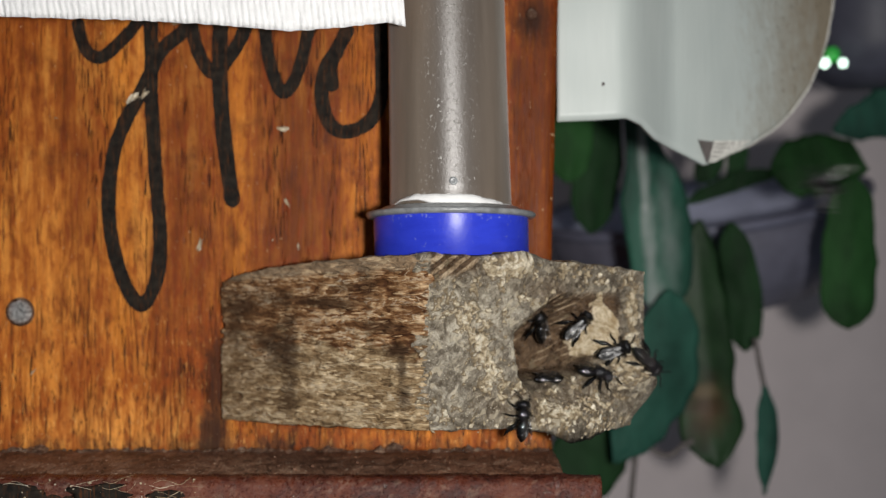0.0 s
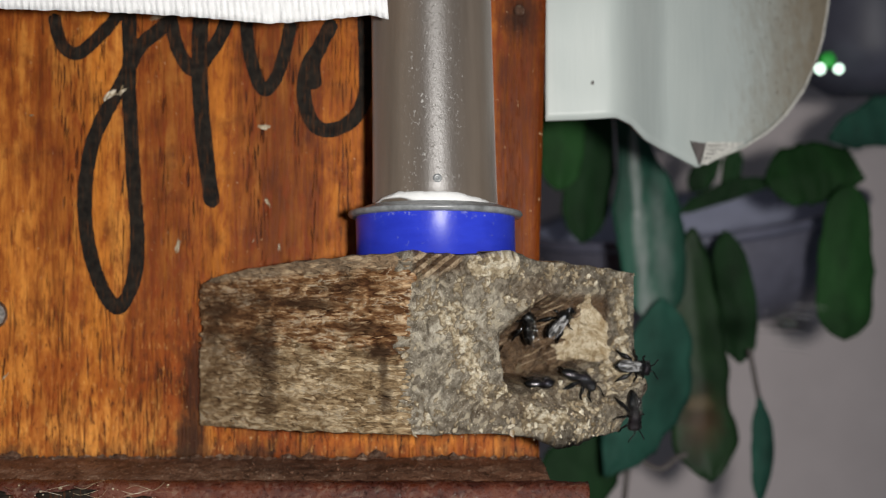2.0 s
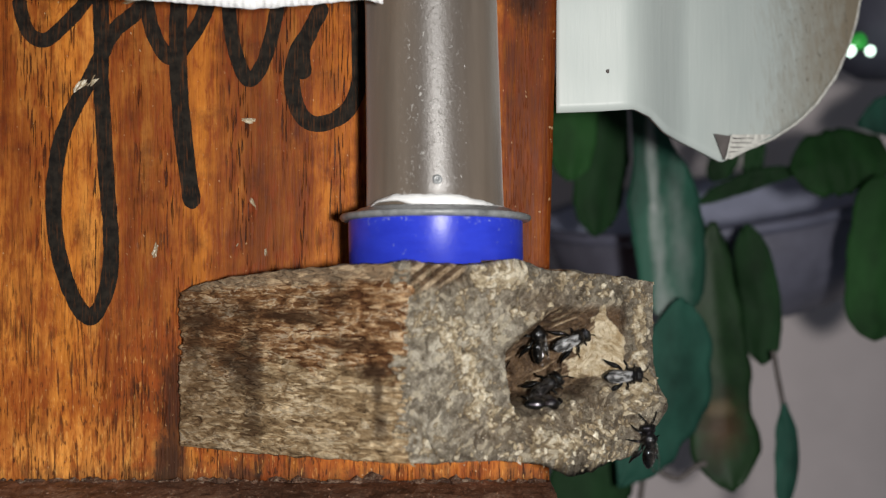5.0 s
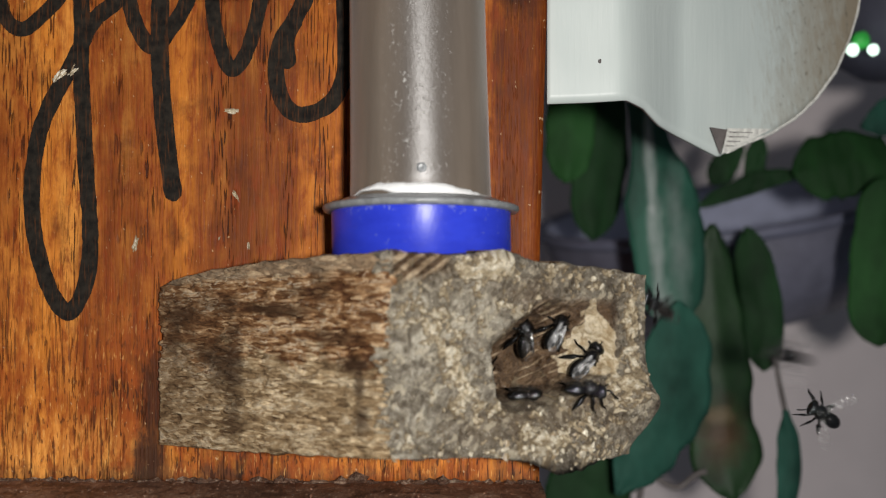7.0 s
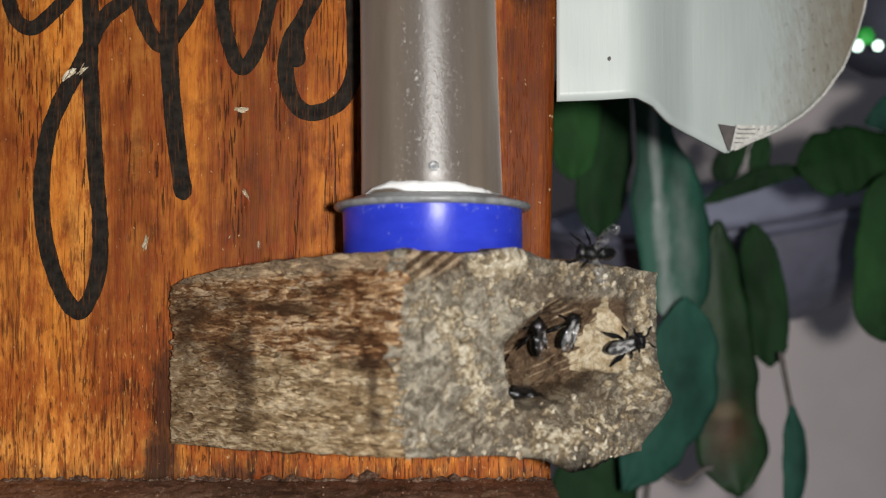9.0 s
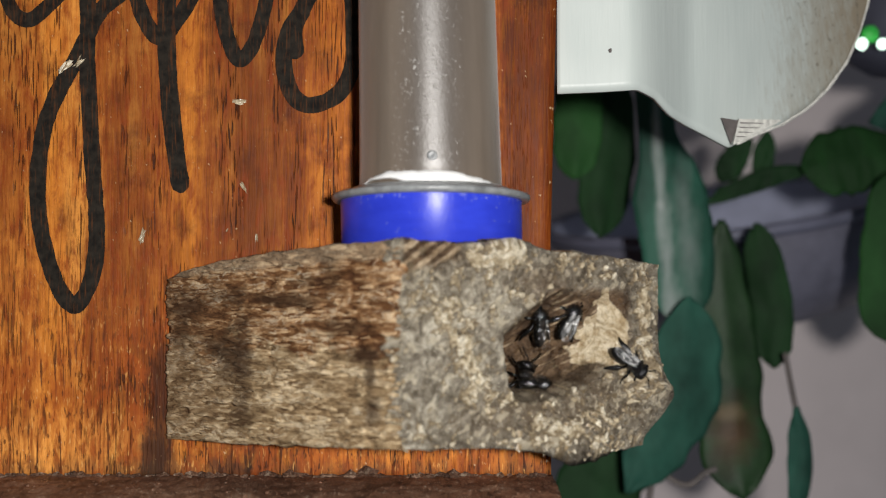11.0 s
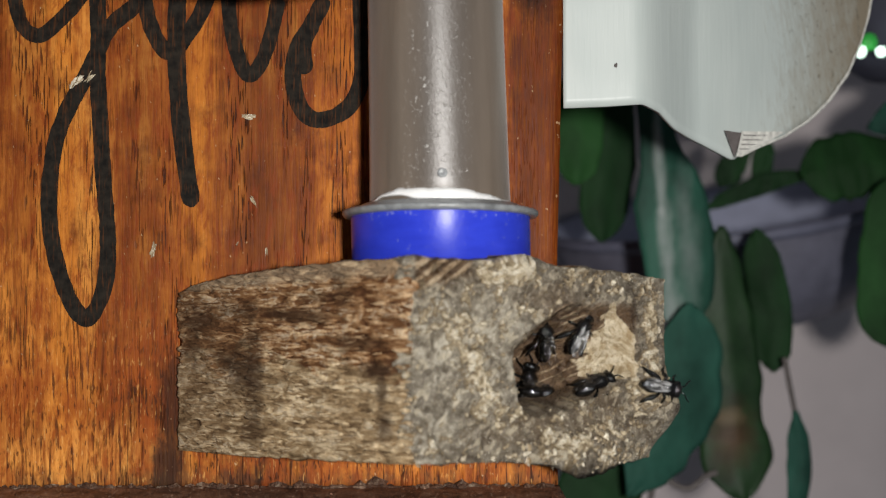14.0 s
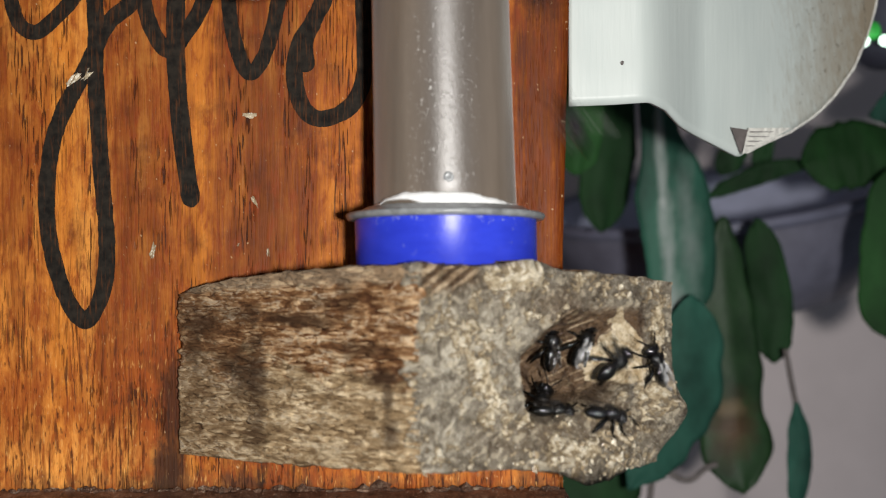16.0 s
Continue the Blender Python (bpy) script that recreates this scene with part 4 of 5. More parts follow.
def splinters(thing):
    """Torn fibres standing a little off the block's smooth side, nearly level."""
    rnd = random.Random(31)
    bm = bmesh.new()
    ahead = (CORNER - LEFT).normalized()
    span = (CORNER - LEFT).length
    for i in range(1150):
        u = rnd.uniform(0.01, 0.995)
        z = rnd.uniform(along(LOW_LEFT, u) + 0.5, along(TOP_LEFT, u) - 0.5)
        q = LEFT.lerp(CORNER, u)
        q.z = z
        if noise.noise(Vector((u * 9, z * 0.35, 2))) < -0.25:
            continue
        half = rnd.uniform(0.4, 1.4) * (1.2 if z > -13 else 1.0)
        half = min(half, u * span - 0.1, (1 - u) * span)
        tall = rnd.uniform(0.10, 0.30)
        dip = math.tan(radians(rnd.gauss(2, 4)))
        bow = rnd.uniform(-0.25, 0.25)
        lift = rnd.uniform(0.05, 0.24)
        ridge, upper, lower = [], [], []
        for k in range(6):
            t = k / 2.5 - 1
            w = tall * max(0.12, 1 - abs(t) ** 2.2) * rnd.uniform(0.75, 1.2)
            c = q + ahead * (half * t)
            c.z += dip * half * t + bow * (1 - t * t) * 0.6
            c += NORM_L * (0.30 * fibres(c))
            ridge.append(bm.verts.new(c + NORM_L * (lift + 0.04) * (1 - 0.6 * abs(t)) + Vector((0, 0, w * 0.3))))
            upper.append(bm.verts.new(c - NORM_L * 0.12 + Vector((0, 0, w))))
            lower.append(bm.verts.new(c + NORM_L * (lift * 0.3 - 0.1) - Vector((0, 0, w))))
        for k in range(5):
            bm.faces.new((ridge[k], ridge[k + 1], upper[k + 1], upper[k]))
            bm.faces.new((lower[k], lower[k + 1], ridge[k + 1], ridge[k]))
    part("torn_fibre", bm, SPLINTER, thing, "torn grey-brown wood fibres")["kind"] = "stuff"


def block():
    thing = empty("entrance_block", "weathered wooden entrance block clogged with resin crumbs", "wood block")
    bm = bmesh.new()
    layers = [bm.verts.layers.float.new(n) for n in ("inside", "beige", "chip", "ridge", "sawn")]
    nl, nr, nv = 150, 340, 220
    cols, kinds = [], {}
    for i in range(nl + nr + 1):
        right = i >= nl
        u = (i - nl) / nr if right else i / nl
        p = CORNER.lerp(RIGHT, u) if right else LEFT.lerp(CORNER, u)
        run = LEN_R * u if right else 36.8 * (u - 1)
        n = NORM_L.lerp(NORM_R, step(-1.2, 1.2, run)).normalized()
        top, low = (along(TOP_RIGHT, u), along(LOW_RIGHT, u)) if right else (along(TOP_LEFT, u), along(LOW_LEFT, u))
        col = []
        for j in range(nv + 1):
            v = j / nv
            z = low + (top - low) * v
            q = Vector((p.x, p.y, z))
            fib = fibres(q)
            grit = noise.turbulence(q * 0.55, 4, False)
            a = LEN_R * u if right else 0
            blend = step(-0.05, 0.02, u if right else u - 1)
            d = 0.30 * fib * (1 - blend) + (0.30 * grit - 0.12 + 0.08 * noise.noise(q * 1.9)) * blend * (1 - 0.65 * (step(0.88, 1.0, u) if right else 0))
            # worn, splintery corner
            d += (0.45 * noise.noise(Vector((q.x * 0.5, q.y * 0.5, z * 1.6))) - 0.45) * math.exp(-(run / 0.9) ** 2)
            kind = 0
            if run > -1.5 + 3.2 * noise.noise(q * 0.30) + 1.8 * noise.noise(Vector((q.x * 0.5, q.y * 0.5, q.z * 1.2))):
                kind = 1
            marks = (0, 0, 0, 0, 0)
            if run > -4.5:
                hole, inside, beige, chip, ridge, high, sawn = face_look(run, z)
                if right:
                    lip = swell(a, z)
                    lip += 1.2 * math.exp(-(((a - 13.2) / 3.0) ** 2 + ((z + 2.0) / 1.6) ** 2))
                    d += lip - hole + 0.10 * noise.noise(q * 3.1) * inside
                if kind:
                    d += high * min(1.0, v * 9)
                marks = (inside, beige, chip, ridge, sawn)
            q += n * d
            if not right and u < 0.05:
                q += (CORNER - LEFT).normalized() * (1 - u / 0.05) * (0.3 + 0.9 * noise.noise(Vector((0, 1, z * 0.22))) + 0.2 * noise.noise(Vector((0, 2, z * 1.1))))
            if right:
                q += FACE_R * (1.3 * math.exp(-((z + 17.6) / 1.7) ** 2) - 2.2 * step(-19.4, -23.0, z)) * step(0.86, 1.0, u)
            if j in (0, nv):
                q -= n * 0.5
                q.z += 0.35 * noise.noise(Vector((q.x, q.y, 0)) * 0.5) + (0.9 * math.exp(-((a - 13.2) / 2.2) ** 2) if right and j == nv else 0)
                if right and j == 0:
                    q.z -= 1.9 * math.exp(-((a - 20.5) / 4.2) ** 2) * (0.8 + 0.5 * noise.noise(Vector((a * 0.8, 1, 1))))
            made = bm.verts.new(q)
            for layer, mark in zip(layers, marks):
                made[layer] = mark
            col.append(made)
            kinds[(i, j)] = kind
        cols.append(col)
    for i in range(nl + nr):
        for j in range(nv):
            f = bm.faces.new((cols[i][j], cols[i + 1][j], cols[i + 1][j + 1], cols[i][j + 1]))
            f.material_index = kinds[(i, j)]
    # back of the block against the board
    tail_r = [bm.verts.new((25.2, -0.25, cols[-1][j].co.z)) for j in range(nv + 1)]
    tail_l = [bm.verts.new((-30.4, -0.25, cols[0][j].co.z)) for j in range(nv + 1)]
    ring = cols + [tail_r, tail_l]
    for a, b in ((cols[-1], tail_r), (tail_r, tail_l), (tail_l, cols[0])):
        for j in range(nv):
            f = bm.faces.new((a[j], b[j], b[j + 1], a[j + 1]))
            f.material_index = 1 if a is cols[-1] else 0
    under = []
    for c in ring:
        v = c[0].co
        under.append(bm.verts.new((v.x * 0.97, min(-0.3, v.y * 0.93 + 0.4), -21.6)))
    for i in range(len(ring)):
        j = (i + 1) % len(ring)
        f = bm.faces.new((ring[i][0], under[i], under[j], ring[j][0]))
        f.material_index = 1 if i >= nl else 0
    bm.faces.new(under)
    bm.faces.new([c[-1] for c in ring][::-1])
    part("body", bm, [BLOCK, FACE], thing)
    splinters(thing)
    # crumbs stuck all over the end face
    rnd = random.Random(5)
    bm = bmesh.new()
    for i in range(620):
        a = rnd.uniform(0.2, LEN_R)
        z = rnd.uniform(-23.2, -2.0)
        if i % 3 == 0:
            a, z = rnd.gauss(20, 5.5), rnd.gauss(-21.3, 1.9)
        if not 0 < a < LEN_R or not (-24.6 if 16 < a < 26 else -22.8) < z < -2.2:
            continue
        hole, inside = hollow(a, z)
        if inside > 0.3 or (a > 28.5 and z < -18.5):
            continue
        lip = swell(a, z)
        c = CORNER + FACE_R * a + NORM_R * (lip - hole + 0.05)
        if face_look(a, z)[3] < 0.2 and i % 3:
            continue
        r = rnd.uniform(0.05, 0.17) if i % 5 else rnd.uniform(0.2, 0.4)
        lump = bmesh.new()
        blob(lump, (0, 0, 0), (r * rnd.uniform(0.6, 1.7), r * rnd.uniform(0.4, 0.8), r * rnd.uniform(0.5, 1.0)), 1.1, 1, i * 1.37)
        lump.transform(pose(c.x, c.y, z, rnd.uniform(-20, 20), rnd.uniform(0, 180), 28))
        me = bpy.data.meshes.new("lump")
        lump.to_mesh(me)
        lump.free()
        bm.from_mesh(me)
        bpy.data.meshes.remove(me)
    ob = part("resin_crumb", bm, CRUMB, thing, "pale crumbs of resin", smooth=False)
    ob["kind"] = "stuff"
    return thing


block()


# ---- white ribbed sheet hanging over the board ----
def ribbed_sheet():
    bm = bmesh.new()
    low = [(-90, 29.6), (-62, 29.2), (-55, 28.9), (-40, 28.5), (-30, 28.0), (-19, 27.1), (-12, 27.6), (-7, 28.2), (-4.7, 27.7)]
    def low_z(x):
        for (a, p), (b, q) in zip(low, low[1:]):
            if x <= b:
                return p + (q - p) * (x - a) / (b - a)
        return low[-1][1]
    nx, nz = 480, 24
    front = []
    for i in range(nx + 1):
        u = i / nx
        col = []
        for j in range(nz + 1):
            v = j / nz
            x = -90 + (85.3 - 1.6 * v * 1.0) * u
            z0 = low_z(-90 + 85.3 * u) + 0.12 * noise.noise(Vector((u * 60, 0, 0)))
            z = z0 + (48 - z0 + 0) * v
            y = -20.5 + (0.10 + 0.05 * noise.noise(Vector((x * 0.3, 5, z * 0.3)))) * math.sin((x + 0.12 * z) * 2 * math.pi / 0.78) + 0.35 * noise.noise(Vector((x * 0.15, 0, z * 0.2))) + 0.22 * noise.noise(Vector((x * 1.3, 3, z * 0.8)))
            y += 0.6 * (1 - v) ** 6
            col.append(bm.verts.new((x, y, z)))
        front.append(col)
    for a, b in zip(front, front[1:]):
        for j in range(nz):
            bm.faces.new((a[j], b[j], b[j + 1], a[j + 1]))
    ob = part("ribbed_sheet", bm, SHEET)
    tagged(ob, "white ribbed plastic sheet hanging over the hive front", "sheet")
    m = ob.modifiers.new("thickness", "SOLIDIFY")
    m.thickness, m.offset = 0.5 * MM, 1
    return ob


ribbed_sheet()


# ---- white vane cut from a plastic bottle, beside the box ----
TEAR_DARK = ((37.4, 15.8), (39.9, 15.6), (38.8, 12.4))
TEAR_PALE = ((39.9, 15.8), (46.4, 16.1), (42.5, 14.0), (39.0, 12.4))


def vane_y(x):
    """How far back the bent sheet lies at x."""
    return 2.0 + 6.5 * step(24.5, 34.0, x) + 0.31 * (x - 32 + math.sqrt((x - 32) ** 2 + 9))


def vane():
    bm = bmesh.new()
    nx, nz = 140, 40
    low = [(16.0, 17.7), (21.2, 17.9), (25.9, 18.2), (28.3, 17.4), (30.6, 15.6), (34.6, 13.9), (38.8, 12.1), (39.5, 12.6), (42.5, 14.0), (46.4, 15.6), (50.4, 18.0),
           (53.5, 20.7), (56.7, 24.7), (58.9, 29.3), (60.2, 33.0), (61.1, 37.5), (61.6, 42.0), (61.7, 62)]
    def low_z(x):
        for (a, p), (b, q) in zip(low, low[1:]):
            if x <= b:
                return p + (q - p) * (x - a) / (b - a)
        return low[-1][1]
    cols = []
    for i in range(nx + 1):
        x = 16.0 + 45.7 * (1 - (1 - i / nx) ** 1.4)
        z0 = low_z(x)
        col = []
        for j in range(nz + 1):
            z = z0 + (62 - z0) * j / nz
            y = vane_y(x) + 0.15 * noise.noise(Vector((x * 0.1, 0, z * 0.1)))
            col.append(bm.verts.new((x, y, z)))
        cols.append(col)
    for a, b in zip(cols, cols[1:]):
        for j in range(nz):
            bm.faces.new((a[j], b[j], b[j + 1], a[j + 1]))
    thing = empty("bottle_vane", "cut piece of white plastic bottle with dusty curved edge", "plastic piece")
    ob = part("shell", bm, VANE, thing)
    m = ob.modifiers.new("thickness", "SOLIDIFY")
    m.thickness, m.offset = 0.7 * MM, -1
    # torn corner curling back from the lower tip; its shade is painted dark
    bm = bmesh.new()
    a = [bm.verts.new((x, vane_y(x) - 0.5, z)) for x, z in TEAR_DARK]
    bm.faces.new(a)
    made = bmesh.ops.extrude_face_region(bm, geom=bm.faces[:])
    bmesh.ops.translate(bm, vec=(0.0, -0.3, 0.0), verts=[v for v in made["geom"] if isinstance(v, bmesh.types.BMVert)])
    part("torn_corner", bm, STEM, thing, "torn shaded corner", smooth=False)
    bm = bmesh.new()
    a = [bm.verts.new((x, vane_y(x) - 0.6, z)) for x, z in TEAR_PALE]
    bm.faces.new(a)
    made = bmesh.ops.extrude_face_region(bm, geom=bm.faces[:])
    bmesh.ops.translate(bm, vec=(0, -0.35, 0), verts=[v for v in made["geom"] if isinstance(v, bmesh.types.BMVert)])
    part("torn_flap", bm, TORN, thing, "whitened torn plastic flap", smooth=False)
    for z, x0, x1 in ((15.3, 40.1, 43.6), (14.7, 40.0, 42.9), (14.1, 39.8, 41.9), (13.5, 39.6, 41.0)):
        pts = [Vector((x, vane_y(x) - 0.97, z + 0.12 * (x - x0) / 3)) for x in (x0, 0.5 * (x0 + x1), x1)]
        part("crease", rod(bmesh.new(), pts, [0.08, 0.06, 0.03], 6), STEM, thing, "dark crease in the torn plastic")
    # pale cut edge along the lower curve
    bm = bmesh.new()
    pts = []
    for i in range(60):
        x = 39.8 + 21.8 * (1 - (1 - i / 59) ** 1.5)
        pts.append(Vector((x, vane_y(x) + 0.2, low_z(x) + 0.05 * noise.noise(Vector((x, 0, 0))))))
    rod(bm, pts, [0.26 + 0.10 * noise.noise(p * 0.6) for p in pts], 8)
    part("cut_edge", bm, TORN, thing, "pale cut edge of the plastic")
    part("speck", blob(bmesh.new(), (22.4, vane_y(22.4) - 0.1, 22.9), (0.22, 0.1, 0.27), 0.3, 2), STEM, thing, "dark speck")
    return thing


vane()

# ---- behind the hive: wall, pot and hanging leaves ----
wall = tagged(part("wall_back", box(-500, 600, 172, 190, -500, 500), PAINT, None, smooth=False), "plain grey painted wall in dim light", "wall", kind="structure")


def blade(name, y, spine, widths, mat, label="", cup=0.16, lean=0.0, sway=0.0):
    """A leaf along a spine of (x, z) places from its stalk to its tip: widths are full widths at even steps along it,
    lean tips its edges fore and aft, sway lets its tip come forward."""
    pts = spline([(x, y, z) for x, z in spine], 10)
    n = len(pts) - 1
    bm = bmesh.new()
    rows, nv = [], 12
    for i, p in enumerate(pts):
        t = i / n
        d = (pts[min(i + 1, n)] - pts[max(i - 1, 0)]).normalized()
        side = Vector((-d.z, 0, d.x))
        f = t * (len(widths) - 1)
        k = min(int(f), len(widths) - 2)
        u = f - k
        wide = widths[k] + (widths[k + 1] - widths[k]) * (u * u * (3 - 2 * u))
        w = 0.5 * wide * min(1.0, math.sqrt(max(0.004, min(t, 1 - t) * 9)))
        row = []
        for j in range(nv + 1):
            v = 2 * j / nv - 1
            q = p + side * (v * w * (1 + 0.10 * noise.noise(Vector((t * 6, v, p.x))) + 0.06 * noise.noise(Vector((t * 15, v * 2, p.x)))))
            q.y += cup * w * abs(v) ** 1.5 - 0.10 * (1 - abs(v)) ** 4 + lean * v * w - sway * t * t + 0.45 * noise.noise(Vector((v * 1.4, t * 4, p.x)))
            row.append(bm.verts.new(q))
        rows.append(row)
    for a, b in zip(rows, rows[1:]):
        for j in range(nv):
            bm.faces.new((a[j], a[j + 1], b[j + 1], b[j]))
    ob = part(name, bm, mat, PLANT, label)
    sol = ob.modifiers.new("thickness", "SOLIDIFY")
    sol.thickness = 0.4 * MM
    return ob


PLANT = empty("hanging_plant", "hanging plant with long dark green leaves before a slate pot", "plant")
PLANT.location, PLANT.scale = (-0.25 * MM, 13.5 * MM, 0.15 * MM), (1.0775, 1.0775, 1.0775)
blade("leaf", 50, [(22.6, 29.0), (22.4, 20.0), (22.0, 11.0)], (6.0, 7.6, 7.4, 5.0), LEAF_FRESH, "deep green leaf")
blade("leaf", 56, [(27.6, 29.0), (27.4, 17.2), (27.0, 10.1), (26.4, 2.2)], (7.0, 8.6, 8.8, 7.8, 5.0), LEAF_DEEP, "deep green leaf in shade", lean=0.15)
blade("leaf", 43, [(32.0, 29.0), (33.6, 17.7), (35.6, 7.7), (36.8, -1.5), (37.2, -11.6)], (4.6, 5.4, 11.2, 11.0, 7.5), LEAF_PALE, "pale teal leaf with sheen painted along its midrib", lean=0.12)
blade("leaf", 38, [(37.4, -7.0), (37.2, -15.0), (35.9, -21.7), (32.6, -28.4), (28.2, -35.2)], (5.5, 10.0, 11.6, 9.4, 4.0), LEAF_TEAL, "teal leaf", lean=0.1)
blade("leaf", 48, [(30.0, -25.0), (26.5, -34.0), (20.0, -44.0)], (9.0, 12.5, 12.5, 8.0), LEAF_DEEP, "deep green leaf")
blade("leaf", 45, [(43.4, 4.4), (43.6, -4.9), (44.4, -13.2), (45.2, -20.4), (45.3, -28.0), (46.6, -37.2)], (3.4, 6.2, 8.2, 8.8, 8.4, 10.8, 9.0), LEAF_BROWN, "browning leaf with a dry patch", lean=0.1)
blade("leaf", 50, [(49.6, 4.2), (51.2, -3.2), (52.2, -10.2), (52.2, -18.0)], (3.0, 5.6, 6.2, 5.6, 4.6), LEAF_DEEP, "deep green leaf", lean=-0.2)
blade("leaf", 46, [(69.6, 11.6), (69.2, 2.9), (69.0, -4.9), (68.6, -14.0)], (6.0, 8.0, 9.2, 9.4, 8.0), LEAF_FRESH, "fresh green leaf")
blade("leaf", 54, [(57.6, 12.8), (63.2, 13.9), (69.0, 14.6), (74.5, 13.6)], (5.0, 10.0, 10.6, 9.0, 3.0), LEAF_FRESH, "broad green leaf", lean=0.25)
blade("leaf", 58, [(92.0, 29.0), (84.0, 25.6), (76.0, 22.6), (69.5, 20.4)], (6.0, 9.6, 9.0, 6.6, 3.0), LEAF_TEAL, "teal leaf")
blade("leaf", 58, [(43.4, 7.8), (49.0, 10.2), (54.4, 12.0), (60.7, 13.4)], (1.2, 2.6, 3.2, 2.6, 1.0), LEAF_DEEP, "small deep green leaf")
blade("leaf", 62, [(46.2, 11.6), (48.4, 14.6), (51.0, 18.6)], (2.4, 4.4, 4.2, 2.0), LEAF_DEEP, "small deep green leaf")
blade("leaf", 64, [(53.0, 11.6), (53.8, 15.6), (54.6, 20.0)], (2.0, 3.4, 3.2, 1.4), LEAF_DEEP, "small deep green leaf")
blade("leaf", 44, [(54.2, -23.4), (54.7, -29.5), (54.6, -34.6), (54.2, -41.5)], (1.0, 3.2, 3.6, 3.0, 1.0), LEAF_TEAL, "narrow teal leaf")
blade("leaf", 60, [(45.2, 4.0), (46.6, -3.0), (47.4, -9.0), (47.6, -17.0)], (4.0, 6.0, 6.8, 6.4, 4.6), LEAF_DEEP, "deep green leaf in shade", lean=0.3)


def stalk(points, r, label="thin dry stalk"):
    pts = spline(points, 6)
    part("stalk", rod(bmesh.new(), pts, r, 8), STEM, PLANT, label)


stalk([(32.6, 44, -29.5), (34.2, 44, -32.9), (36.3, 44, -34.6), (38.4, 44, -35.0), (40.6, 44, -33.3), (42.4, 44, -32.6)], 0.46)
stalk([(52.6, 44, -15.4), (53.3, 44, -19.3), (54.3, 44, -24.4)], 0.42)
stalk([(33.9, 45, -30.2), (32.9, 45, -33.8), (31.6, 45, -46.0)], 0.5)


def pot():
    thing = empty("flower_pot", "dark slate plastic pot hanging behind the leaves", "pot")
    place = pose(56.9, 117, 9.6, 9, -8, 0) @ Matrix.Scale(1.0775, 4)
    bm = lathe([(0.5, -21), (14, -20.5), (23, -18.5), (30, -11), (33.0, 0), (32.4, 0.2)], 72)
    bm.transform(place)
    part("bowl", bm, POT, thing)
    # inner wall in a paler colour that stands in for light on it
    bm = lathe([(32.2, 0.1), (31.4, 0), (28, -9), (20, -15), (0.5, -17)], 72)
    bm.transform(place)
    part("inner_wall", bm, POT_LIT, thing, "inner wall of the pot, coloured paler as if lit")
    bm = lathe([(32.0, -1.2), (33.4, -1.4), (34.0, -0.4), (33.8, 0.6), (32.6, 0.7), (31.8, 0.2)], 72, True)
    bm.transform(place)
    part("rim", bm, POT_RIM, thing, "rolled slate rim")
    return thing


pot()


# ---- a dark device with small lights, far behind ----
def glow(name, col, power):
    m = bpy.data.materials.new(name)
    m.use_nodes = True
    b = m.node_tree.nodes["Principled BSDF"]
    b.inputs["Base Color"].default_value = (*col, 1)
    b.inputs["Emission Color"].default_value = (*col, 1)
    b.inputs["Emission Strength"].default_value = power
    return m


def device():
    thing = empty("night_lamp", "black round lamp with small green glowing lights", "lamp")
    bm = lathe([(0.3, 24), (9, 23), (13, 18), (14, 10), (14, -6), (12, -11), (8, -13.5), (0.3, -14)], 40)
    bm.transform(pose(82.0, 74, 44))
    part("housing", bm, POT_DARK, thing)
    for x, z, r, mat, name in ((68.8, 33.1, 1.0, LED_WHITE, "light"), (72.1, 33.1, 0.9, LED_WHITE, "light"), (70.6, 34.9, 1.5, LED_GREEN, "lens")):
        part(name, blob(bmesh.new(), (x, 60.0 + (1.5 if name == "lens" else 0), z), (r, r * 0.6, r), 0.1, 2), mat, thing, "small glowing %s" % name)


LED_WHITE = glow("white_light", (0.75, 1.0, 0.85), 2.0)
LED_GREEN = glow("green_light", (0.03, 0.35, 0.05), 0.25)
device()


# ---- stingless bees ----
def wing_mesh(length, width):
    bm = bmesh.new()
    rows = []
    for i in range(13):
        t = i / 12
        w = width * (0.16 + 0.84 * math.sin(math.pi * min(1, t * 0.62 + 0.10)) ** 1.3) * (1 if t < 0.8 else math.sqrt(max(0.02, 1 - ((t - 0.8) / 0.2) ** 2)))
        rows.append([bm.verts.new((-length * t, w * (s / 4 - 0.35), 0.05 * math.sin(s * 2 + t * 5))) for s in range(5)])
    for a, b in zip(rows, rows[1:]):
        for j in range(4):
            bm.faces.new((a[j], a[j + 1], b[j + 1], b[j]))
    made = bmesh.ops.extrude_face_region(bm, geom=bm.faces[:])
    bmesh.ops.translate(bm, vec=(0, 0, 0.03), verts=[v for v in made["geom"] if isinstance(v, bmesh.types.BMVert)])
    return bm


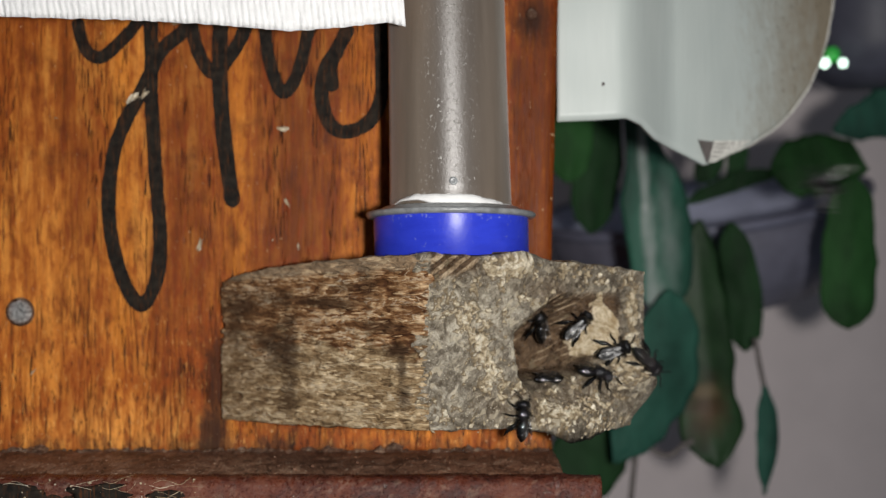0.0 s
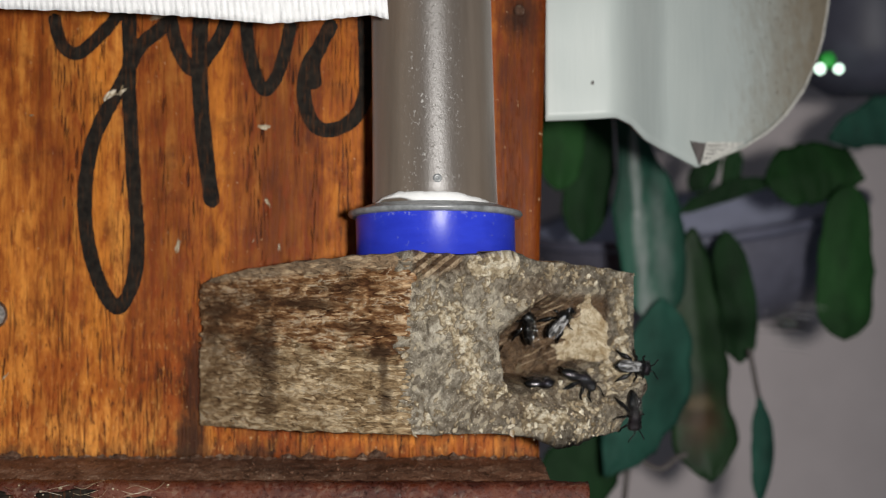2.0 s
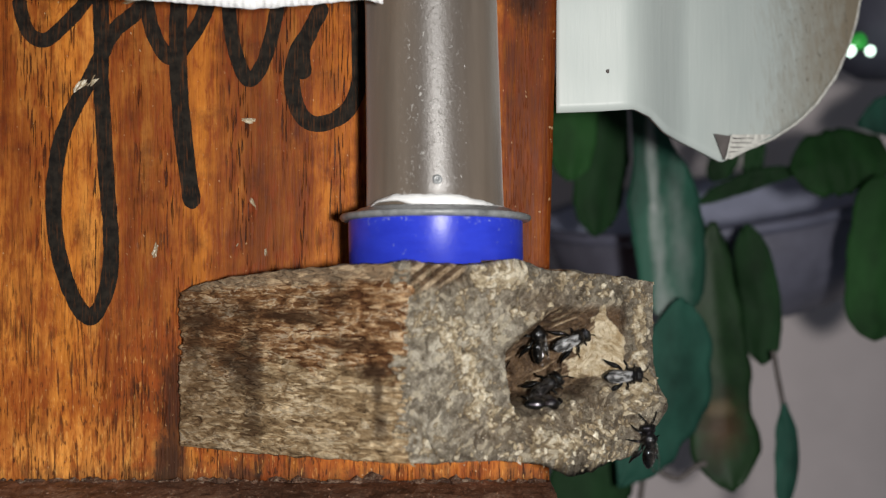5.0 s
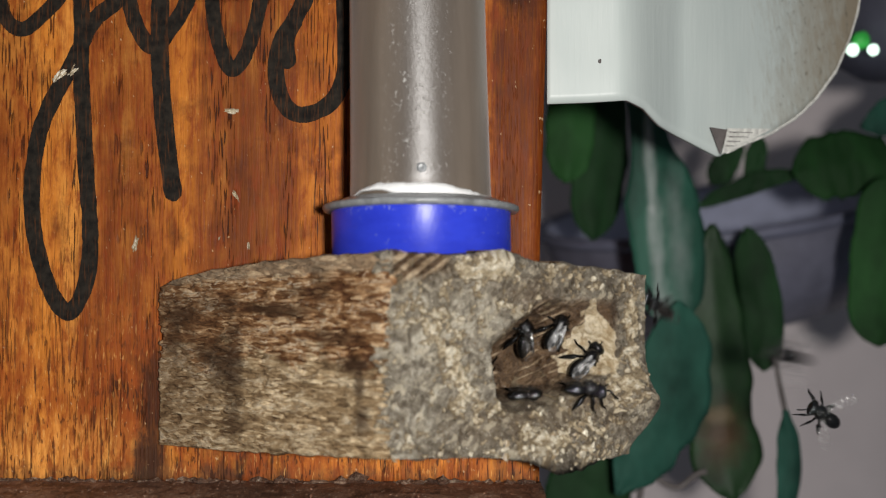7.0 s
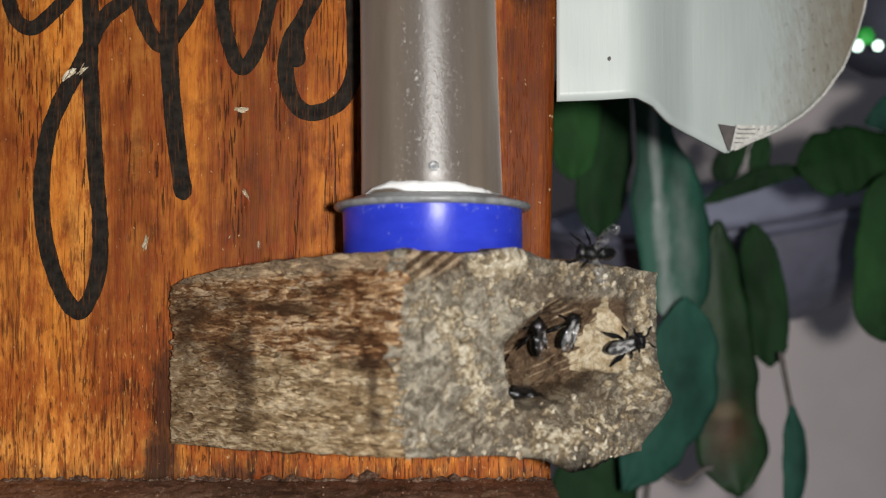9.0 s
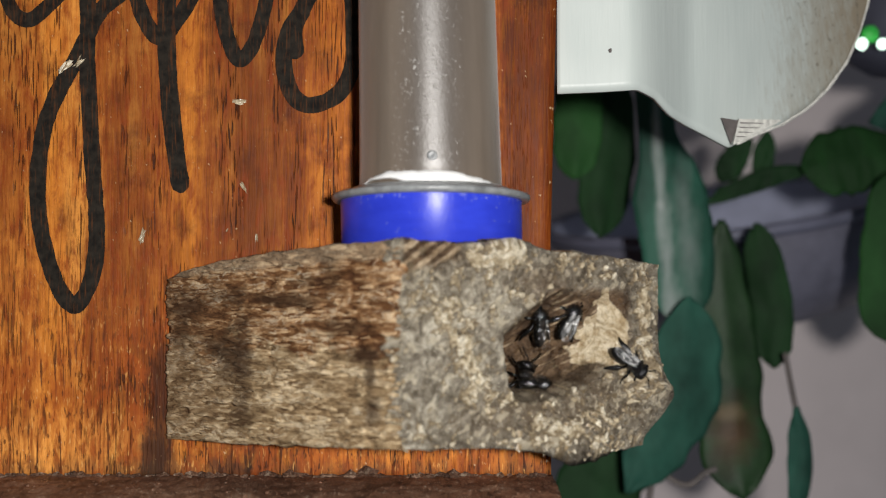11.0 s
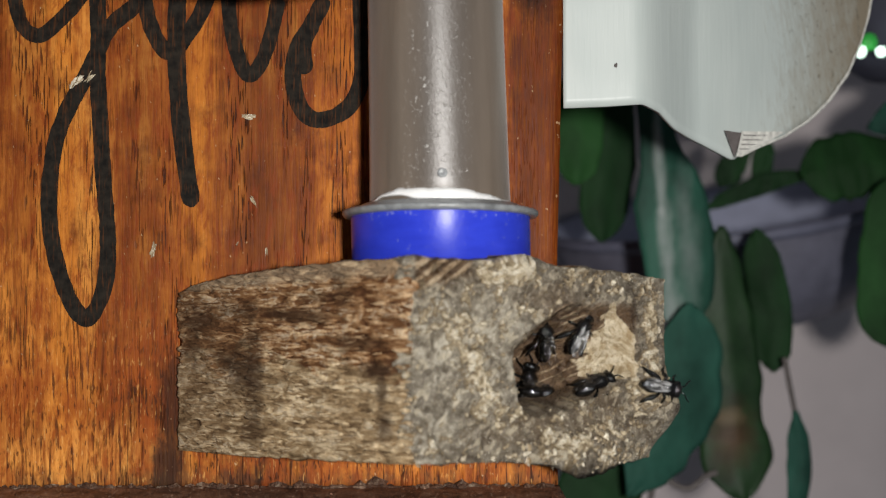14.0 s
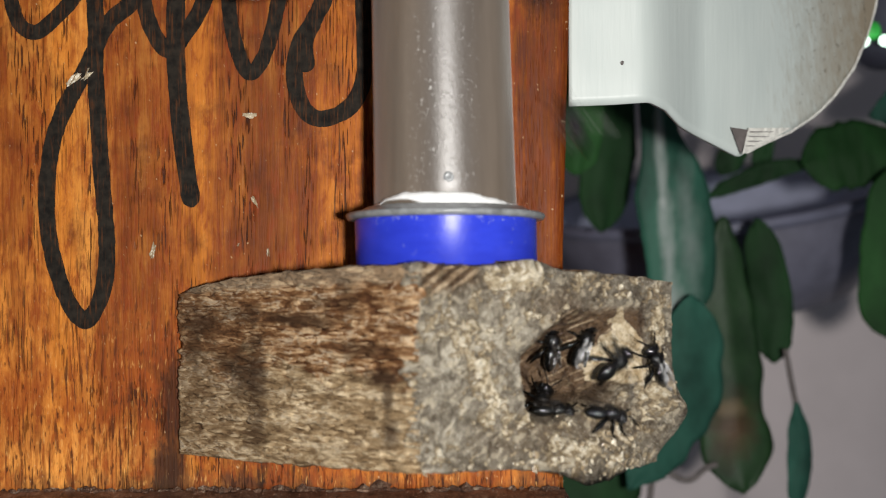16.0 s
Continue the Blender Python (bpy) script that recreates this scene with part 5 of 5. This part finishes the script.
def bee(name, flying, wings):
    """A bee, head towards +x, back towards +z, its feet near z = -1.3."""
    thing = empty(name, "small black stingless bee in flight" if flying else "small glossy black stingless bee on the entrance block", "bee", "bees at the hive entrance")
    bm = blob(bmesh.new(), (0.45, 0, 0.12), (1.14, 0.96, 0.98), 0.08, 3, 1.0)
    rnd = random.Random(3)
    for _ in range(170):
        out = Vector((rnd.gauss(0, 1), rnd.gauss(0, 1), abs(rnd.gauss(0, 1)))).normalized()
        root = Vector((0.45 + out.x * 1.0, out.y * 0.92, 0.1 + out.z * 0.9))
        side = out.orthogonal().normalized() * 0.035
        tip = bm.verts.new(root + (out + Vector((-0.4, 0, 0))) * rnd.uniform(0.18, 0.42))
        base = [bm.verts.new(root + side), bm.verts.new(root + side.cross(out)), bm.verts.new(root - side)]
        for j in range(3):
            bm.faces.new((base[j], base[(j + 1) % 3], tip))
    part("thorax", bm, HAIR, thing)
    bm = blob(bmesh.new(), (0, 0, 0), (0.66, 1.02, 0.84), 0.05, 3, 2.0)
    bm.transform(pose(1.85, 0, -0.12, 0, 18, 0))
    head = part("head", bm, HAIR, thing)
    for sy in (-1, 1):
        bm = blob(bmesh.new(), (0.12, 0.78 * sy, 0.05), (0.38, 0.30, 0.54), 0.02, 2, 3.0)
        bm.transform(pose(1.85, 0, -0.12, 0, 18, 0))
        part("eye", bm, CHITIN, head, "glossy dark eye")
    prof = [(0.02, 0.2), (0.42, 0.05), (0.80, -0.22), (0.98, -0.55), (0.93, -0.60), (1.02, -0.90), (0.97, -0.95), (0.97, -1.25), (0.89, -1.30), (0.80, -1.58), (0.70, -1.63), (0.48, -1.90), (0.2, -2.08), (0.02, -2.12)]
    bm = lathe(prof, 20)
    for v in bm.verts:
        v.co = Vector((v.co.z * 1.32 - 0.50, v.co.y * 0.90, v.co.x * 0.80 - 0.06 * v.co.z ** 2))
    part("abdomen", bm, CHITIN, thing)
    for sy in (-1, 1):
        bm = wing_mesh(4.2, 1.6) if flying else wing_mesh(3.9, 1.30)
        for v in bm.verts:
            v.co.y *= sy
        if flying:
            m = pose(0.5, 0.5 * sy, 0.85, -20 * sy, 25, -62 * sy)
        else:
            m = pose(0.25, 0.22 * sy, 1.02 + 0.03 * sy, 16 * sy, -1, 3 * sy)
        bm.transform(m)
        part("wing", bm, wings, thing, "clear wing with painted glints" if wings is WING_GLINT else "clear smoky wing")
        for k, (x0, ang, reach, thick) in enumerate(((1.0, 48, 1.6, 0.16), (0.35, 92, 1.75, 0.17), (-0.2, 138, 2.1, 0.21))):
            d = Vector((math.cos(radians(ang)), sy * math.sin(radians(ang)), 0))
            low = -0.5 if flying else 0.0
            root = Vector((x0, 0.55 * sy, -0.5))
            knee = root + d * reach * 0.42 + Vector((0, 0, 0.42 + low * 1.6))
            shin = root + d * reach * 0.85 + Vector((-0.25 if k == 2 else 0.15, 0, -0.62 + low))
            toe = root + d * reach * 1.18 + Vector((-0.4 if k == 2 else 0.35, 0, -0.82 + low * 1.4))
            pts = [root, root.lerp(knee, 0.5), knee, knee.lerp(shin, 0.45), shin, toe]
            leg = rod(bmesh.new(), pts, [thick * 0.9, thick, thick * 0.8, thick * (1.75 if k == 2 else 1.1), thick * (1.2 if k == 2 else 0.7), thick * 0.35], 7)
            for n in range(20):
                at = knee.lerp(shin, rnd.random()) if n % 2 else shin.lerp(toe, rnd.random() * 0.8)
                way = Vector((rnd.gauss(0, 1), rnd.gauss(0, 1), rnd.gauss(0, 1))).normalized() * thick * 2.2
                edge = way.orthogonal().normalized() * 0.04
                leg.faces.new((leg.verts.new(at + edge), leg.verts.new(at - edge), leg.verts.new(at + way)))
            part("leg", leg, CHITIN, thing)
        pts = spline([(2.25, 0.3 * sy, 0.2), (2.75, 0.5 * sy, 0.5), (3.35, 1.0 * sy, 0.25), (3.9, 1.35 * sy, 0.0)], 4)
        part("antenna", rod(bmesh.new(), pts, 0.085, 6), CHITIN, thing)
    for ob in thing.children_recursive:
        ob.data.transform(Matrix.Translation((0.0005, 0, 0)) @ Matrix.Scale(0.91, 4))
    return thing


def clung(x, y, z, heading, tilt):
    """A bee on the end face: heading in degrees from level, tilt turns its back up from facing outwards."""
    a = radians(heading)
    ahead = (FACE_R * math.cos(a) + Vector((0, 0, 1)) * math.sin(a)).normalized()
    back = NORM_R * math.cos(radians(tilt)) + Vector((0, 0, 1)) * math.sin(radians(tilt))
    side = back.cross(ahead).normalized()
    back = ahead.cross(side)
    m = Matrix((ahead, side, back)).transposed().to_4x4()
    m.translation = Vector((x, y, z)) * MM
    return m


# seconds, x, y, z in millimetres, heading and tilt in degrees
GUARD_UPPER = [
    (0, 12.7, -11.0, -10.1, 98, 20), (0.5, 12.7, -11.2, -10.0, 96, 20), (1, 12.8, -11.2, -10.0, 97, 20), (1.5, 12.7, -11.1, -10.1, 98, 20),
    (2, 12.8, -11.6, -9.8, 97, 20), (2.5, 12.7, -11.3, -9.9, 97, 20), (3, 12.7, -11.7, -9.7, 96, 20), (3.5, 12.8, -11.3, -9.9, 98, 20),
    (4, 12.9, -11.0, -10.1, 97, 20), (6.5, 13.0, -11.1, -10.1, 85, 20), (7, 12.7, -11.2, -10.0, 85, 20), (7.5, 12.8, -11.1, -10.1, 88, 20),
    (8, 12.9, -11.1, -10.1, 88, 20), (8.5, 12.8, -11.1, -10.1, 90, 20), (9, 12.8, -11.1, -10.1, 90, 20), (11.5, 13.1, -11.5, -9.8, 92, 20),
    (12, 12.9, -11.1, -10.1, 95, 20), (12.5, 13.0, -11.3, -9.9, 94, 20), (13, 12.8, -11.2, -10.0, 93, 20), (13.5, 12.8, -11.2, -10.0, 90, 20),
    (14, 12.8, -11.2, -10.0, 92, 20), (14.5, 12.8, -11.2, -10.0, 94, 20), (15, 12.9, -11.1, -10.1, 96, 20), (15.5, 12.9, -11.1, -10.1, 94, 20),
    (16, 12.8, -10.5, -10.6, 85, 20),
]
GUARD_SLANT = [
    (0, 17.4, -11.5, -10.2, 38, 10), (0.5, 17.2, -11.8, -9.9, 42, 10), (1, 16.6, -11.7, -9.6, 48, 10), (1.5, 16.6, -11.9, -9.3, 50, 10),
    (2, 16.7, -11.9, -9.3, 45, 10), (2.5, 16.9, -11.9, -9.4, 42, 10), (3, 16.6, -11.7, -9.7, 30, 10), (3.5, 16.7, -11.7, -9.8, 18, 10),
    (4, 16.6, -11.5, -9.9, 18, 10), (6.5, 16.6, -11.7, -9.6, 45, 10), (7, 16.3, -11.8, -9.2, 58, 10), (7.5, 16.5, -11.7, -9.6, 50, 10),
    (8, 16.5, -11.7, -9.5, 57, 10), (8.5, 16.3, -11.6, -9.4, 60, 10), (9, 16.4, -11.7, -9.3, 62, 10), (11.5, 16.4, -11.8, -9.2, 58, 10),
    (12, 16.4, -11.8, -9.2, 58, 10), (12.5, 16.4, -11.8, -9.2, 58, 10), (13, 16.5, -11.8, -9.3, 60, 10), (13.5, 16.4, -11.7, -9.4, 58, 10),
    (14, 16.6, -11.9, -9.3, 60, 10), (14.5, 16.5, -11.8, -9.3, 58, 10), (15, 16.5, -11.7, -9.4, 60, 10), (15.5, 16.5, -11.8, -9.4, 60, 10),
    (16, 16.2, -11.3, -10.1, 62, 10),
]
HOLLOW_LOW = [
    (0, 13.9, -13.3, -17.0, -8, 45), (0.5, 14.4, -13.9, -17.0, -8, 45), (1, 14.9, -11.5, -15.8, 5, 45), (1.5, 13.8, -13.0, -16.9, -10, 45),
    (2, 14.4, -13.8, -17.0, -8, 45), (2.5, 14.2, -13.4, -16.9, -10, 45), (3, 13.6, -12.8, -16.9, -8, 45), (3.5, 13.1, -16.3, -17.4, -35, 45),
    (4, 13.4, -13.2, -16.9, -8, 45), (6.5, 13.2, -15.2, -16.9, -5, 45), (7, 13.0, -11.7, -16.6, -5, 45), (7.5, 12.4, -13.4, -16.7, -8, 45),
    (8, 11.3, -13.5, -16.8, -15, 45), (8.5, 11.2, -12.6, -16.7, -15, 45), (9, 11.1, -12.4, -16.7, -15, 45), (11.5, 13.0, -11.0, -16.4, -12, 45),
    (12, 13.0, -11.7, -16.6, -12, 45), (12.5, 13.8, -12.5, -16.7, 5, 45), (13, 12.4, -11.5, -16.5, -5, 45), (13.5, 12.4, -10.0, -16.2, -12, 45),
    (14, 12.3, -9.2, -16.0, -12, 45), (14.5, 12.4, -14.7, -16.9, -10, 45), (15, 14.5, -13.4, -16.7, 8, 45), (15.5, 15.1, -13.8, -16.6, 12, 45),
    (16, 12.5, -14.5, -16.8, -5, 45),
]
LEDGE_WALKER = [
    (0, 19.4, -13.6, -16.0, -12, 48), (0.5, 19.2, -13.7, -16.1, -18, 48), (1, 18.5, -14.0, -16.3, -20, 48), (1.5, 18.9, -13.8, -16.4, -30, 48),
    (2, 18.9, -14.0, -16.1, -25, 48), (2.5, 18.6, -13.8, -16.1, -20, 48), (3, 18.6, -14.0, -16.3, -15, 48), (3.5, 18.8, -14.0, -16.0, -20, 48),
    (4, 18.4, -13.4, -15.6, -15, 48), (6.5, 7.2, -9.6, -15.2, 85, 15), (7, 19.2, -13.7, -15.7, -5, 48), (7.5, 7.2, -9.6, -15.2, 85, 15),
    (8, 7.2, -9.6, -15.2, 85, 15), (8.5, 7.2, -9.6, -15.2, 85, 15), (9, 7.2, -9.6, -15.2, 85, 15), (11.5, 7.2, -9.6, -15.2, 85, 15),
    (12, 13.7, -12.2, -16.6, 10, 48), (12.5, 16.5, -12.0, -15.7, 20, 48), (13, 15.8, -15.8, -17.6, 70, 48), (13.5, 17.9, -12.4, -15.1, 8, 48),
    (14, 18.1, -12.3, -14.9, 20, 48), (14.5, 19.4, -13.6, -16.0, -10, 48), (15, 20.3, -13.3, -16.9, -25, 48), (15.5, 19.9, -13.3, -16.2, -15, 48),
    (16, 18.3, -14.5, -17.2, -10, 48),
]
DEEP_SITTER = [
    (0, 9.9, -19.8, -21.7, 88, 15), (0.5, 8.3, -20.3, -20.2, 125, 15), (1, 11.7, -18.2, -18.0, 50, 15), (1.5, 11.6, -12.0, -16.5, 40, 15),
    (2, 8.0, -9.2, -16.2, 80, 15), (2.5, 8.0, -9.2, -16.2, 80, 15), (3, 8.0, -9.2, -16.2, 80, 15), (3.5, 8.0, -9.2, -16.2, 80, 15),
    (4, 8.0, -9.2, -16.2, 80, 15), (6.5, 8.0, -9.2, -16.2, 80, 15), (7, 8.0, -9.2, -16.2, 80, 15), (7.5, 8.0, -9.2, -16.2, 80, 15),
    (8, 8.0, -9.2, -16.2, 80, 15), (8.5, 8.0, -9.2, -16.2, 80, 15), (9, 8.0, -9.2, -16.2, 80, 15), (11.5, 11.5, -11.1, -16.5, 70, 15),
    (12, 11.4, -9.4, -16.2, 75, 15), (12.5, 11.1, -11.4, -16.5, 70, 15), (13, 10.5, -8.6, -16.1, 70, 15), (13.5, 10.7, -8.5, -15.5, 70, 15),
    (14, 10.8, -8.4, -15.3, 70, 15), (14.5, 10.7, -8.6, -15.8, 70, 15), (15, 11.2, -8.8, -16.1, 75, 15), (15.5, 11.4, -11.0, -16.4, 70, 15),
    (16, 11.1, -12.6, -16.7, 60, 15),
]
EDGE_WALKER = [
    (0, 22.0, -12.3, -13.4, 12, 5), (0.5, 21.2, -12.4, -14.1, -12, 5), (1, 23.0, -12.6, -16.0, 15, 5), (1.5, 25.1, -12.3, -15.2, -8, 5),
    (2, 25.9, -12.1, -14.9, -6, 5), (2.5, 26.1, -12.1, -15.1, -15, 5), (3, 26.4, -11.5, -15.2, -18, 5), (3.5, 26.0, -12.0, -14.7, 3, 5),
    (4, 25.0, -12.1, -14.7, -30, 5), (6.5, 19.8, -11.3, -12.4, 60, 5), (7, 19.5, -11.2, -12.8, 38, 5), (7.5, 20.5, -11.4, -11.8, 25, 5),
    (8, 21.8, -12.0, -10.8, 2, 5), (8.5, 22.0, -11.8, -11.5, -3, 5), (9, 22.5, -12.1, -11.2, 12, 5), (11.5, 23.0, -12.2, -14.5, -38, 5),
    (12, 25.3, -12.2, -15.0, -15, 5), (12.5, 25.4, -12.2, -15.1, -12, 5), (13, 25.1, -12.2, -15.1, -10, 5), (13.5, 25.2, -12.2, -15.1, -25, 5),
    (14, 25.6, -12.2, -15.1, -10, 5), (14.5, 25.7, -12.4, -15.7, -20, 5), (15, 25.2, -12.0, -14.2, 8, 5), (15.5, 25.2, -12.0, -14.4, 60, 5),
    (16, 24.6, -11.7, -12.5, 115, 5),
]
EDGE_CRAWLER = [
    (0, 26.5, -11.5, -14.6, -40, -10), (0.5, 23.8, -11.8, -11.3, -25, -10), (1, 26.3, -11.5, -14.3, -50, -10), (1.5, 28.8, -2.7, -17.9, -70, -10),
    (2, 26.2, -11.4, -20.3, -85, -10), (2.5, 26.5, -11.0, -20.9, -70, -10), (3, 19.0, 1.0, -23.5, -20, -10), (3.5, 23.3, -13.0, -23.1, 20, -10),
    (4, 25.8, -11.1, -22.7, 85, -10), (6.5, 25.5, -12.4, -17.7, 100, -10), (7, 28.8, -4.0, -6.9, 150, -12), (7.5, 37.6, -4.0, 3.7, 165, -12),
    (8, 112.5, -4.0, 12.4, 170, -12), (16, 112.5, -4.0, 13.1, 170, -12),
]
FLYER_WIDE = [
    (0, 52.4, -3.0, 8.5, 160, -12), (0.1, 58.0, -3.0, 8.3, 160, -12), (0.46, 56.3, -3.0, -23.7, 110, -12), (0.54, 62.3, -3.0, -22.9, 110, -12),
    (1, 117.9, -3.0, -20.1, 150, -12), (1.46, 35.9, -3.0, -18.6, 170, -12), (1.54, 41.9, -3.0, -17.8, 170, -12), (1.96, 51.2, -3.0, -10.3, 165, -12),
    (2.04, 45.2, -3.0, -9.5, 165, -12), (2.5, 54.4, -3.0, -10.2, 150, -12), (2.96, 55.2, -3.0, -7.9, 165, -12),
    (3.04, 49.2, -3.0, -7.1, 165, -12), (3.5, 118.5, -3.0, 0.7, 170, -12), (4, 118.4, -3.0, 1.4, 170, -12), (6, 116.5, -3.0, -3.5, 165, -12),
    (6.46, 46.8, -3.0, -6.2, 170, -12), (6.54, 52.8, -3.0, -5.4, 170, -12), (6.96, 47.4, -3.0, -13.0, 165, -12), (7.04, 41.4, -3.0, -12.2, 165, -12),
    (7.46, 34.0, -3.0, -15.5, 150, -12), (7.54, 40.0, -3.0, -14.7, 150, -12), (7.96, 47.6, -3.0, -19.9, 170, -12), (8.04, 41.6, -3.0, -19.1, 170, -12),
    (8.5, 113.0, -3.0, -11.2, 165, -12), (9, 115.0, -3.0, -8.7, 170, -12), (9.5, 114.9, -3.0, -8.5, 170, -12), (11, 113.1, -3.0, -22.4, 170, -12),
    (11.5, 27.9, -8.0, -14.8, 190, -12), (11.96, 55.8, -3.0, -23.8, 170, -12), (12.04, 49.8, -3.0, -23.0, 170, -12), (12.5, 44.8, -3.0, -17.6, 150, -12),
    (13, 112.4, -3.0, -7.8, 165, -12), (14, 114.1, -3.0, -7.7, 165, -12), (14.46, 46.3, -3.0, -12.0, 170, -12), (14.54, 52.3, -3.0, -11.2, 170, -12),
    (15, 30.9, -3.0, -15.0, 190, -12), (15.5, 39.8, -3.0, -16.5, 160, -12), (16, 16.4, -3.0, 14.5, 110, -12),
]
FLYER_NEAR = [
    (0, 120.8, -6.0, -27.2, 170, -12), (2.5, 120.6, -6.0, -26.3, 170, -12), (2.95, 58.5, -6.0, -24.2, 165, -12), (3.05, 50.5, -6.0, -27.4, 165, -12), (3.5, 119.6, -6.0, -26.4, 170, -12),
    (6.5, 115.0, -6.0, -20.7, 170, -12), (7, 47.7, -6.0, -19.4, 150, -12), (7.5, 113.5, -6.0, -21.3, 170, -12), (8, 112.4, -6.0, -21.4, 165, -12),
    (8.46, 20.6, -18.0, -17.5, 170, -12), (8.54, 15.8, -18.0, -17.3, 170, -12), (8.85, 19.3, -15.0, -1.1, 175, -12), (9, 19.3, -15.0, -0.9, 178, -12), (9.15, 19.4, -15.0, -0.9, 178, -12),
    (9.6, 32.2, -6.0, 6.7, 170, -12), (10, 113.7, -6.0, 8.5, 170, -12), (12, 113.1, -6.0, -4.9, 170, -12), (12.46, 34.4, -6.0, -11.7, 165, -12), (12.54, 27.4, -6.0, -12.5, 165, -12),
    (13, 112.7, -6.0, -2.4, 170, -12), (15.5, 112.3, -6.0, -5.4, 170, -12), (15.8, 27.0, -14.0, -10.8, 120, -12), (16, 19.4, -13.5, -12.2, 35, -12),
]
LEDGE_END_SITTER = [
    (0, 17.0, -7.0, -39.1, 120, -12), (0.4, 16.4, -7.0, -32.0, 110, -12), (0.5, 15.9, -7.0, -30.1, 100, -12), (1, 15.7, -7.0, -29.8, 100, -12),
    (1.1, 16.0, -7.0, -31.0, 80, -12), (1.5, 20.0, -7.0, -38.9, 60, -12), (16, 17.2, -7.0, -34.2, 60, -12),
]

def motions():
    dull, glinting, flier = bee("bee", False, WING), bee("bee", False, WING_GLINT), bee("bee", True, WING_PALE)
    dull_rows = (GUARD_UPPER, HOLLOW_LOW, LEDGE_WALKER, DEEP_SITTER, EDGE_CRAWLER, LEDGE_END_SITTER)
    glint_rows = (GUARD_SLANT, EDGE_WALKER)
    air_rows = (FLYER_WIDE, FLYER_NEAR)
    made = []
    for first, group in ((dull, dull_rows), (glinting, glint_rows), (flier, air_rows)):
        made += [first] + [copy_thing(first, Matrix.Identity(4)) for _ in group[1:]]
    for one, rows in zip(made, dull_rows + glint_rows + air_rows):
        walk(one, [(t, clung(x, y, z, h, tilt)) for t, x, y, z, h, tilt in rows])


motions()
